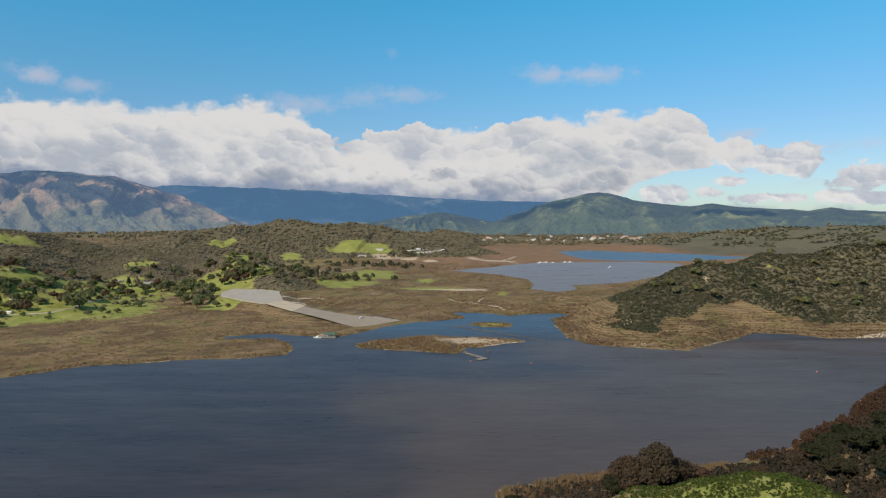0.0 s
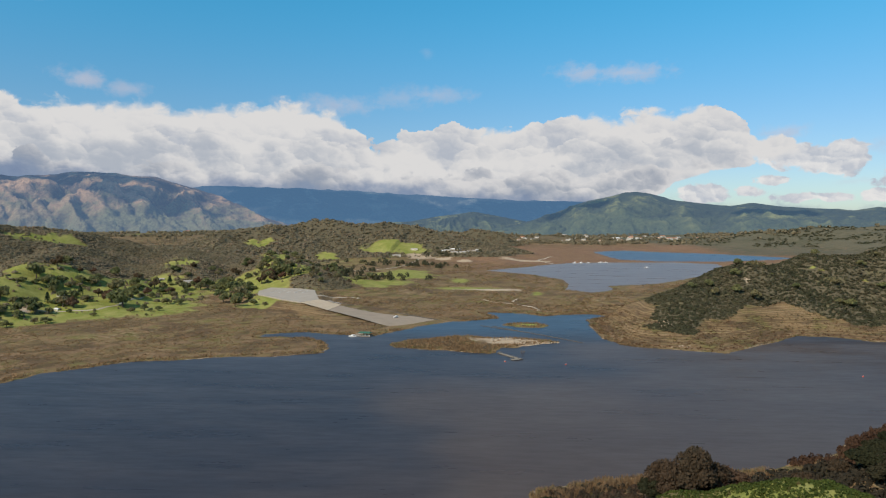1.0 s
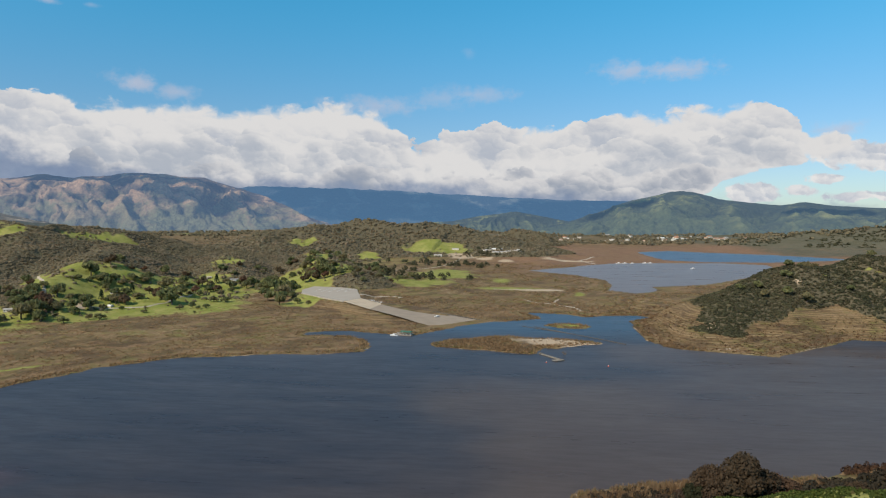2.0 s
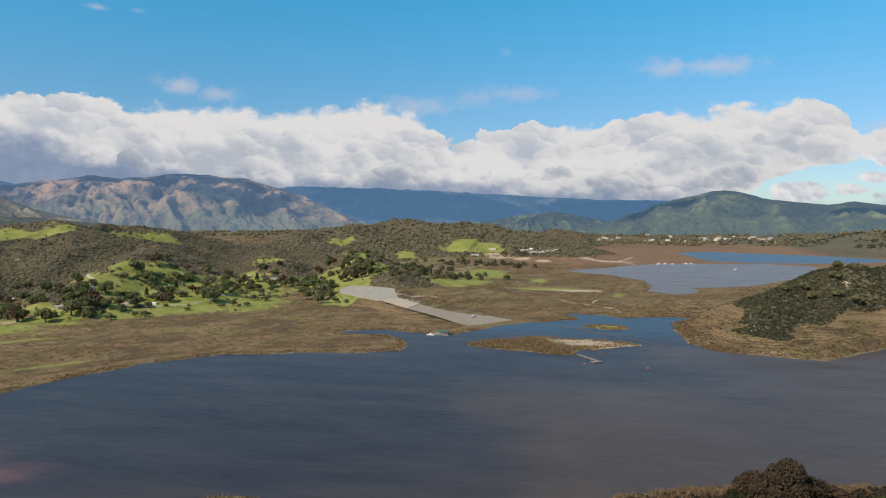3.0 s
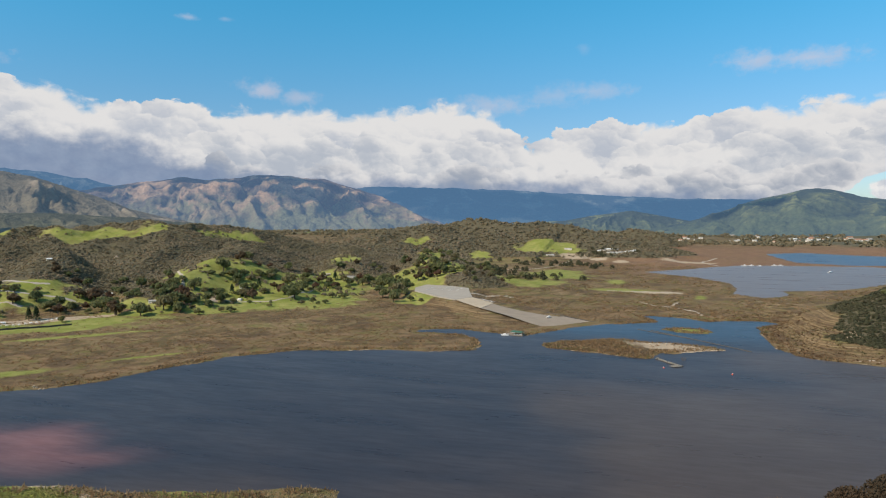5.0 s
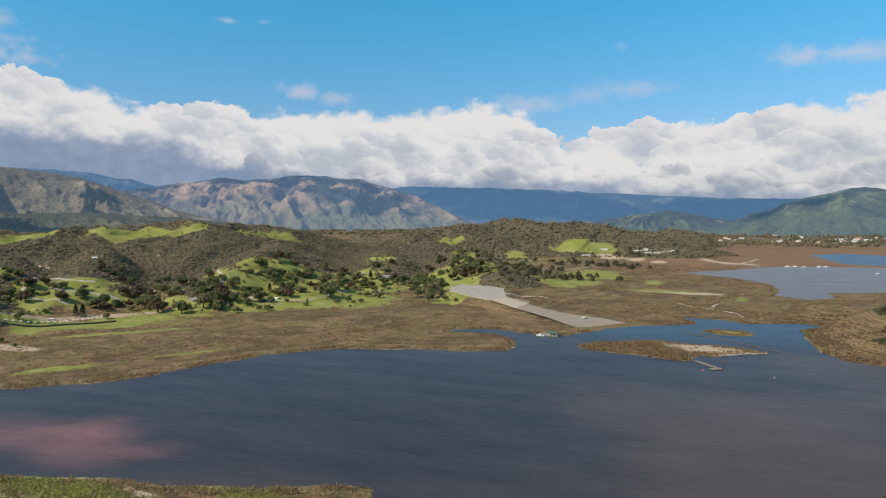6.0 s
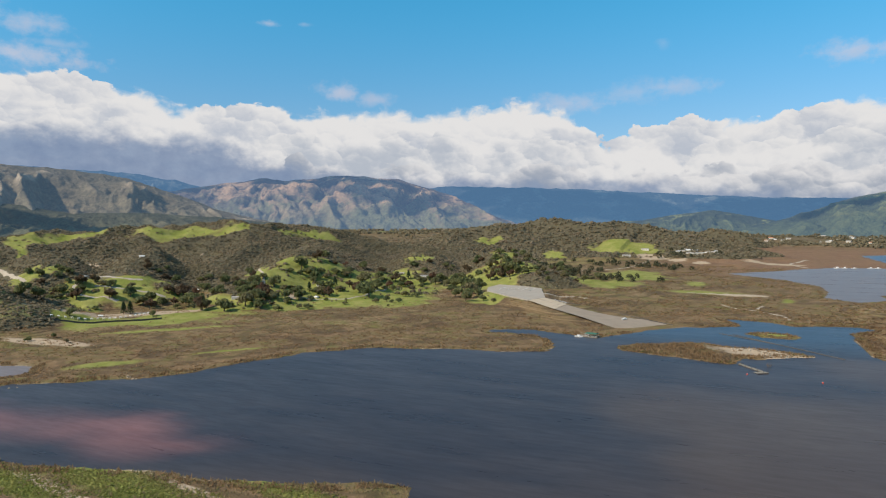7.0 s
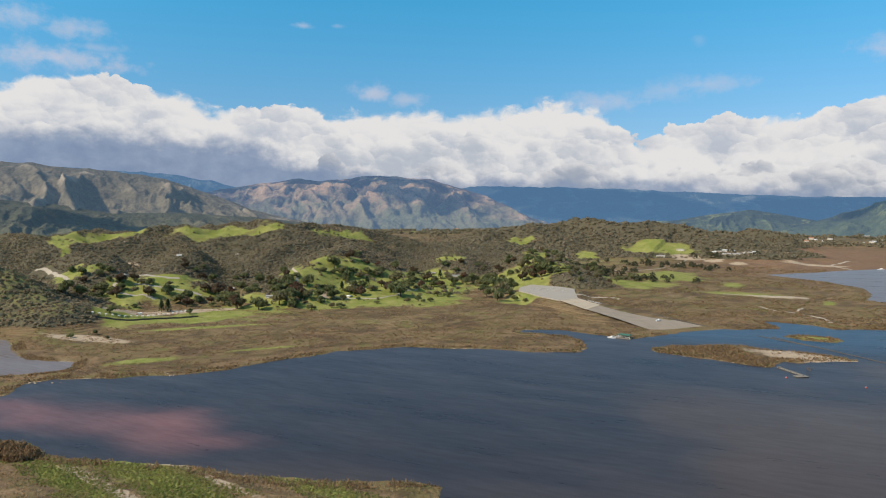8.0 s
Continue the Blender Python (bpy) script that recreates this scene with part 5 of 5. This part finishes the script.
def house(name, w, d, h, roof_mat, label, windows=3):
    root = tagged(new(name), label, "house", "houses of the valley")
    bm = bmesh.new()
    box(bm, -w / 2, w / 2, -d / 2, d / 2, -1.5, h)
    part("wall", bm, mat_wall, root)
    bm = bmesh.new()
    e, r = 0.5, d * 0.24
    a = [bm.verts.new(q) for q in ((-w / 2 - e, -d / 2 - e, h - 0.1), (w / 2 + e, -d / 2 - e, h - 0.1), (w / 2 + e, d / 2 + e, h - 0.1), (-w / 2 - e, d / 2 + e, h - 0.1), (-w / 2 - e, 0, h + r), (w / 2 + e, 0, h + r))]
    for f in ((0, 1, 5, 4), (2, 3, 4, 5), (1, 2, 5), (3, 0, 4), (3, 2, 1, 0)):
        bm.faces.new([a[i] for i in f])
    part("roof", bm, roof_mat, root)
    for i in range(windows):
        x = -w / 2 + w * (i + 0.5) / windows
        bm = bmesh.new()
        if i == windows // 2:
            box(bm, x - 0.5, x + 0.5, -d / 2 - 0.06, -d / 2 + 0.02, 0, 2.05)
            part("door", bm, mat_dark, root)
        else:
            box(bm, x - 0.7, x + 0.7, -d / 2 - 0.05, -d / 2 + 0.02, 1.0, 2.1)
            part("window", bm, mat_glass, root)
    return root


def put(src, x, y, turn, k=1.0, z=None):
    m = Matrix.Translation((x, y, ground_z(x, y) if z is None else z)) @ Matrix.Rotation(radians(turn), 4, "Z") @ Matrix.Diagonal((k, k, k, 1))
    if id(src) in used:
        return copy_thing(src, m @ Matrix.Diagonal((*src.scale, 1)).inverted())
    used.add(id(src))
    src.matrix_basis = m
    return src


HOUSES = [house("house", 10, 7, 2.9, mat_white, "small white-roofed campground building among oaks"), house("house", 14, 9, 3.2, mat_roof, "low stucco house with grey roof in the valley"),
          house("house", 13, 10, 3.4, mat_tile, "stucco house with red tile roof in the valley"), house("shed", 24, 8, 3.6, mat_roof, "long low white-roofed building among trees", 5)]
for kind, x, y, turn, k in ((0, -450, 688, 20, 1.0), (0, -432, 653, -15, 0.7), (3, -425, 862, 10, 0.55), (3, -385, 856, 25, 0.6), (0, -562, 469, 45, 0.5), (1, -490, 581, 30, 0.7), (0, -590, 630, 40, 0.6),
                            (3, -184, 1496, 5, 1.0), (3, -150, 1560, 0, 0.9), (0, -690, 640, 50, 0.8), (0, -466, 668, 60, 0.6)):
    put(HOUSES[kind], x, y, turn, 0.75 * k)
random.seed(21)
for i in range(14):
    put(HOUSES[random.choice((0, 3))], -80 + i * 6.5 + random.uniform(-2, 2), 1560 + random.uniform(-22, 22), random.uniform(-20, 20), random.uniform(0.5, 0.9))
for cx, cy, rx, ry, count in ((640, 2700, 260, 160, 30), (180, 2700, 260, 200, 14), (-900, 2900, 420, 260, 26), (500, 3050, 300, 120, 14)):
    for i in range(count):
        x, y = cx + random.gauss(0, 0.5) * rx, cy + random.gauss(0, 0.5) * ry
        put(HOUSES[random.choice((0, 1, 1, 2))], x, y, random.uniform(-40, 40), random.uniform(0.8, 1.4))


def shelter():
    """A picnic shelter: four posts, a pitched roof and a table."""
    root = tagged(new("picnic_shelter"), "small white picnic shelter in a row on bare earth", "shelter", "row of picnic shelters")
    for x in (-1.2, 1.2):
        for y in (-1.2, 1.2):
            bm = bmesh.new()
            box(bm, x - 0.08, x + 0.08, y - 0.08, y + 0.08, -0.3, 2.2)
            part("post", bm, mat_white, root)
    bm = bmesh.new()
    a = [bm.verts.new(q) for q in ((-1.6, -1.6, 2.15), (1.6, -1.6, 2.15), (1.6, 1.6, 2.15), (-1.6, 1.6, 2.15), (0, 0, 2.9))]
    for f in ((0, 1, 4), (1, 2, 4), (2, 3, 4), (3, 0, 4), (3, 2, 1, 0)):
        bm.faces.new([a[i] for i in f])
    part("roof", bm, mat_white, root)
    bm = bmesh.new()
    box(bm, -0.9, 0.9, -0.4, 0.4, 0.7, 0.76)
    part("tabletop", bm, mat_wood, root)
    return root


row = shelter()
for i in range(18):
    t = i / 17
    put(row, -568 + 30 * t + 6 * math.sin(3 * t), 421 + 84 * t, 70, 0.7)


def fence(name, a, b, h, posts, label):
    root = tagged(new(name), label, "fence")
    a, b = Vector(a), Vector(b)
    for i in range(posts):
        p0, p1 = a.lerp(b, i / posts), a.lerp(b, (i + 1) / posts)
        z0, z1 = ground_z(*p0), ground_z(*p1)
        bm = bmesh.new()
        limb(bm, (p0.x, p0.y, z0 - 0.3), (p0.x, p0.y, z0 + h), 0.1, 0.1, 5)
        part("post", bm, mat_wood, root)
        bm = bmesh.new()
        n = Vector((-(p1 - p0).y, (p1 - p0).x)).normalized() * 0.06
        lo = [(p0.x, p0.y, z0 - 0.2), (p1.x, p1.y, z1 - 0.2), (p1.x, p1.y, z1 + h * 0.9), (p0.x, p0.y, z0 + h * 0.9)]
        f = [bm.verts.new((x + n.x, y + n.y, z)) for x, y, z in lo]
        k = [bm.verts.new((x - n.x, y - n.y, z)) for x, y, z in lo]
        bm.faces.new(f)
        bm.faces.new(k[::-1])
        for i2 in range(4):
            bm.faces.new((f[i2], k[i2], k[(i2 + 1) % 4], f[(i2 + 1) % 4]))
        bmesh.ops.recalc_face_normals(bm, faces=bm.faces)
        part("panel", bm, mat_dark, root)
    return root


fence("screen_fence", (-562, 415), (-500, 486), 1.8, 26, "long dark screen fence below the picnic row")


# floating things
def dock():
    root = tagged(new("floating_dock"), "weathered timber dock with a wider end platform", "dock")
    a, b = Vector((15.5, 486, 0)), Vector((30.8, 463, 0))
    L = (b - a).length
    bm = bmesh.new()
    box(bm, -1.3, 1.3, 0, L, 0.35, 0.6, 0.04)
    part("deck", bm, mat_wood, root)
    bm = bmesh.new()
    box(bm, -1.3, 6.5, L - 4.5, L, 0.37, 0.66, 0.04)
    part("platform", bm, mat_wood, root)
    for x in (-1.1, 1.1):
        bm = bmesh.new()
        box(bm, x - 0.25, x + 0.25, 0.1, L - 0.1, -0.3, 0.34, 0.05)
        part("float", bm, mat_dark, root)
    for y in range(2, int(L), 6):
        for x in (-1.45, 1.45):
            bm = bmesh.new()
            limb(bm, (x, y, -2), (x, y, 1.5), 0.13, 0.13)
            part("pile", bm, mat_dark, root)
    bm = bmesh.new()
    box(bm, -0.7, 0.7, 0.3, 1.5, 0.6, 1.2, 0.05)
    part("locker", bm, mat_wood, root, "low grey locker box")
    d = b - a
    root.matrix_basis = Matrix.Translation(a) @ Matrix.Rotation(math.atan2(d.y, d.x) - math.pi / 2, 4, "Z")


def hull(bm, L, w, h):
    """A small boat's hull: pointed bow, flat stern."""
    prof = ((-0.5, 0.85), (-0.2, 1.0), (0.2, 0.92), (0.38, 0.6), (0.5, 0.04))
    rings = []
    for t, k in prof:
        rings.append([bm.verts.new(q) for q in ((t * L, -w / 2 * k, h), (t * L * 0.94, -w / 2 * k * 0.7, -0.1), (t * L * 0.94, w / 2 * k * 0.7, -0.1), (t * L, w / 2 * k, h))])
    for i in range(len(prof) - 1):
        for j in range(3):
            bm.faces.new((rings[i][j], rings[i + 1][j], rings[i + 1][j + 1], rings[i][j + 1]))
        bm.faces.new((rings[i][3], rings[i + 1][3], rings[i + 1][0], rings[i][0]))
    bm.faces.new(rings[0])
    bm.faces.new(rings[-1][::-1])
    bmesh.ops.recalc_face_normals(bm, faces=bm.faces)


def boat(name, L, label):
    root = tagged(new(name), label, "boat", "boats on the lake")
    bm = bmesh.new()
    hull(bm, L, L * 0.34, L * 0.12)
    part("hull", bm, mat_white, root)
    bm = bmesh.new()
    box(bm, -L * 0.15, L * 0.15, -L * 0.12, L * 0.12, L * 0.12, L * 0.26, L * 0.02)
    part("cabin", bm, mat_white, root)
    bm = bmesh.new()
    box(bm, L * 0.151, L * 0.16, -L * 0.1, L * 0.1, L * 0.18, L * 0.25)
    part("windscreen", bm, mat_glass, root)
    return root


def platform():
    root = tagged(new("patio_platform"), "moored floating platform with a green roof", "dock")
    bm = bmesh.new()
    box(bm, -8, 8, -3, 3, -0.3, 0.5, 0.08)
    part("deck", bm, mat_wood, root)
    for x in (-2.5, 0.5, 3.5, 7.0):
        for y in (-2.6, 2.6):
            bm = bmesh.new()
            limb(bm, (x, y, 0.4), (x, y, 3.0), 0.1, 0.1)
            part("post", bm, mat_white, root)
    bm = bmesh.new()
    a = [bm.verts.new(q) for q in ((-3.2, -3.2, 2.9), (7.6, -3.2, 2.9), (7.6, 3.2, 2.9), (-3.2, 3.2, 2.9), (-2.2, 0, 3.9), (6.6, 0, 3.9))]
    for f in ((0, 1, 5, 4), (2, 3, 4, 5), (1, 2, 5), (3, 0, 4), (3, 2, 1, 0)):
        bm.faces.new([a[i] for i in f])
    part("roof", bm, mat_green_roof, root, "dark green sheet roof")
    for y in (-2.8, 2.8):
        bm = bmesh.new()
        box(bm, -7.8, 7.8, y - 0.05, y + 0.05, 1.3, 1.45)
        part("rail", bm, mat_white, root)
    root.matrix_basis = Matrix.Translation((-98, 555, 0.05)) @ Matrix.Rotation(radians(-12), 4, "Z")


dock()
platform()
BOAT = boat("motorboat", 7.0, "white motorboat with a small cabin")
put(BOAT, -106, 551, -12, 1.0, 0.0)
for x, y, turn, k in ((334, 1316, 30, 1.5), (214, 1455, 5, 1.8), (228, 1462, 0, 1.6), (243, 1458, 10, 1.4), (272, 1470, 0, 1.6), (284, 1473, 0, 1.5)):
    put(BOAT, x, y, turn, k, 0.0)
spot = ramp_point(0.74, 0.66)
put(BOAT, spot.x, spot.y, 50, 0.9, spot.z + 0.2)


def boom(name, a, b, count, label):
    root = tagged(new(name), label, "boom")
    a, b = Vector(a), Vector(b)
    for i in range(count):
        bm = bmesh.new()
        limb(bm, a.lerp(b, (i + 0.01) / count), a.lerp(b, (i + 0.99) / count), 0.42, 0.38, 7)
        part("log", bm, mat_dark, root)


boom("log_boom", (3, 610, 0.1), (47, 571, 0.1), 18, "old floating log walkway off the island")
boom("log_boom", (14, 608, 0.1), (67, 548, 0.1), 24, "old floating log walkway off the island")
boom("log_boom", (67, 548, 0.1), (84, 528, 0.1), 7, "old floating log walkway off the island")


def buoy():
    root = tagged(new("buoy"), "small red round mooring buoy", "buoy", "buoys off the island")
    bm = bmesh.new()
    bmesh.ops.create_uvsphere(bm, u_segments=10, v_segments=7, radius=0.55)
    for v in bm.verts:
        v.co.z = v.co.z * 0.8 + 0.15
    part("float", bm, mat_red, root, shade=True)
    bm = bmesh.new()
    limb(bm, (0, 0, 0.5), (0, 0, 1.0), 0.12, 0.08)
    part("eye", bm, mat_white, root)
    return root


BUOY = buoy()
for x, y in ((19, 457), (60, 449), (225, 352), (240, 420)):
    put(BUOY, x, y, 0, 1.0, 0.0)


# riprap below the peninsula
def rock_shapes(count, seed):
    v, f = ico_ball(None)
    return f, [v * (1 + 0.35 * np.random.RandomState(seed + k).rand(len(v), 1) - 0.2) * np.array([1, 0.8, 0.6]) for k in range(count)]


mat_rock = plain_material("pale quarry rock", (0.24, 0.185, 0.13), (0.42, 0.34, 0.26), 0.9, 0.4)
f0, shapes = rock_shapes(4, 900)
pts = spread(338, 480, 520, 640, 1.7, lambda x, y, z, sd, sc, gr: (sd > 0.3) * (sd < 2 + (x - 338) * 0.32) * 0.9)
verts, faces = [], []
for k, q in enumerate(pts):
    faces += (f0 + len(shapes[0]) * k).tolist()
    verts.append(shapes[k % 4] * rng.uniform(0.6, 1.5) + q)
if len(pts):
    rocks = mesh_object("riprap", np.concatenate(verts), faces, mat_rock, False)
    tagged(rocks, "pale broken quarry rock on the bank", "rocks", kind="stuff")

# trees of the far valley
vt = spread(-2000, 1700, 2150, 3500, 24.0, lambda x, y, z, sd, sc, gr: view_sector(x, y, 2300, 3500) * (sd > 30) * smooth(fbm(x / 180, y / 180, 3, 88), -0.15, 0.3))
strew("valley_trees", vt, 6 + 6 * rng.rand(len(vt)), 6 + 5 * rng.rand(len(vt)), np.clip(0.3 * rng.rand(len(vt)) + 0.1, 0, 1), SHRUBS, mat_scrub, "dark trees dotted over the far valley", "trees")

# woods beyond the parking ground, towards the sheds
fw = np.array(far_woods)
strew("far_woods", fw - [0, 0, 0.3], 4.0 + 3.5 * rng.rand(len(fw)), 6 + 4 * rng.rand(len(fw)), np.clip(0.5 * rng.rand(len(fw)), 0, 1), shrub_shapes(8, 60, 760, 0.42), mat_headland, "dark oaks scattered over the far lakeside slopes", "trees")

# low shrubs on the flats beyond the channel
flats = spread(-150, 420, 690, 1420, 7.0, lambda x, y, z, sd, sc, gr: view_sector(x, y, 690, 1450) * off_built(x, y) * (sd > 3) * (sc < 0.3) * (1 - smooth(gr, 0.4, 0.5)) * smooth(fbm(x / 60, y / 60, 3, 99), -0.3, 0.4))
strew("flats_scrub", flats - [0, 0, 0.2], 1.6 + 2.4 * rng.rand(len(flats)), 0.5 + 0.7 * rng.rand(len(flats)), np.clip(0.35 + 0.6 * rng.rand(len(flats)), 0, 1), SHRUBS, mat_reed, "low brown growth on the dry lake flats", "shrubs")

# ---- cumulus out of view, added to cast shade on the slopes ----
m, N = material("cloud")
finish(N, N.mix(N.noise(place(N), 0.004, 5.0), (0.75, 0.76, 0.80), (0.88, 0.88, 0.90)), 1.0, spec=0.0)
mat_cloud = m
v_ico, f_ico = ico_ball(None)


def cumulus(x, y, z, rx, ry, h, seed):
    """A heaped cloud with a flat foot."""
    g = np.random.RandomState(seed)
    verts, faces = [], []
    for k in range(46):
        a, d = g.rand() * 6.283, math.sqrt(g.rand())
        r = (0.20 + 0.22 * g.rand()) * (1.15 - 0.5 * d)
        c = np.array([d * math.cos(a) * rx * 0.85, d * math.sin(a) * ry * 0.85, h * 0.5 * g.rand() * (1.1 - d)])
        q = v_ico * (1 + 0.12 * g.normal(size=(len(v_ico), 1))) * np.array([rx * r, ry * r, h * 0.8 * r * 1.6]) + c
        q[:, 2] = np.maximum(q[:, 2], -0.08 * h)
        faces += (f_ico + len(v_ico) * k).tolist()
        verts.append(q)
    ob = mesh_object("cloud_%d" % (seed - 399), np.concatenate(verts), faces, mat_cloud)
    ob.location = (x, y, z)
    return tagged(ob, "white heaped cumulus cloud out of view, added to shade slopes", "cloud", kind="structure")


toward = Vector((sun_dir.x, sun_dir.y, 0)) / sun_dir.z
# ground under the shade x, y, z, height of the cloud over it, half widths
for i, (x, y, g, h, rx, ry) in enumerate(((-900, 4350, 160, 2300, 800, 420), (500, 4450, 120, 2300, 760, 380), (-1960, 3480, 260, 1650, 360, 210), (-2330, 3260, 280, 1650, 240, 130), (-2780, 2960, 230, 1650, 300, 110),
                                          (-1830, 1480, 60, 1300, 280, 140), (560, 3600, 100, 1800, 210, 130), (1500, 3350, 60, 1800, 220, 90), (-1500, 3300, 60, 1700, 260, 120))):
    c = Vector((x, y, g)) + toward * h
    cumulus(c.x, c.y, h + g, rx, ry, 160, 400 + i)

# kerb and stored dock sections along the ramp's east edge
bm = bmesh.new()
for i in range(20):
    a, b = ramp_point(i / 21, 1.0), ramp_point((i + 1) / 21, 1.0)
    limb(bm, a + Vector((0, 0, 0.2)), b + Vector((0, 0, 0.2)), 0.45, 0.45, 4)
part("kerb", bm, mat_dark, ramp)


def dock_section(u, v, turn):
    root = tagged(new("dock_section"), "grey dock section stored beside the boat ramp", "dock", "dock sections on the ramp")
    bm = bmesh.new()
    box(bm, -6, 6, -1.1, 1.1, 0.25, 0.5, 0.04)
    part("deck", bm, mat_wood, root)
    for x in (-4.5, 0, 4.5):
        bm = bmesh.new()
        box(bm, x - 0.8, x + 0.8, -0.9, 0.9, -0.1, 0.24, 0.05)
        part("float", bm, mat_dark, root)
    for y in (-1.05, 1.05):
        bm = bmesh.new()
        box(bm, -6, 6, y - 0.05, y + 0.05, 0.9, 1.0)
        part("rail", bm, mat_white, root)
    c = ramp_point(u, v)
    root.matrix_basis = Matrix.Translation(c + Vector((0, 0, 0.1))) @ Matrix.Rotation(radians(turn), 4, "Z") @ Matrix.Rotation(radians(4), 4, "Y")


dock_section(0.17, 0.93, -42)
dock_section(0.25, 0.95, -42)


def stone(x, y, r, seed):
    g = np.random.RandomState(seed)
    v = v_ico * (0.8 + 0.4 * g.rand(len(v_ico), 1)) * np.array([r, r * 0.8, r * 0.55])
    ob = mesh_object("boulder", v, f_ico.tolist(), mat_rock, False)
    ob.location = (x, y, max(ground_z(x, y), 0) + 0.1)
    tagged(ob, "pale boulder on the bare shore", "boulder", "boulders on the shore")


random.seed(33)
for cx, cy, spread_r, count, size in ((22, 534, 5, 9, 1.0), (-340, 303, 6, 6, 0.8), (-395, 258, 6, 5, 0.9), (-470, 590, 12, 6, 0.9), (-820, 660, 20, 5, 2.0), (-700, 760, 60, 9, 2.2), (160, 510, 6, 5, 0.8), (-1000, 760, 40, 6, 2.4)):
    for i in range(count):
        stone(cx + random.gauss(0, spread_r), cy + random.gauss(0, spread_r * 0.6), size * random.uniform(0.6, 1.5), random.randint(0, 9999))
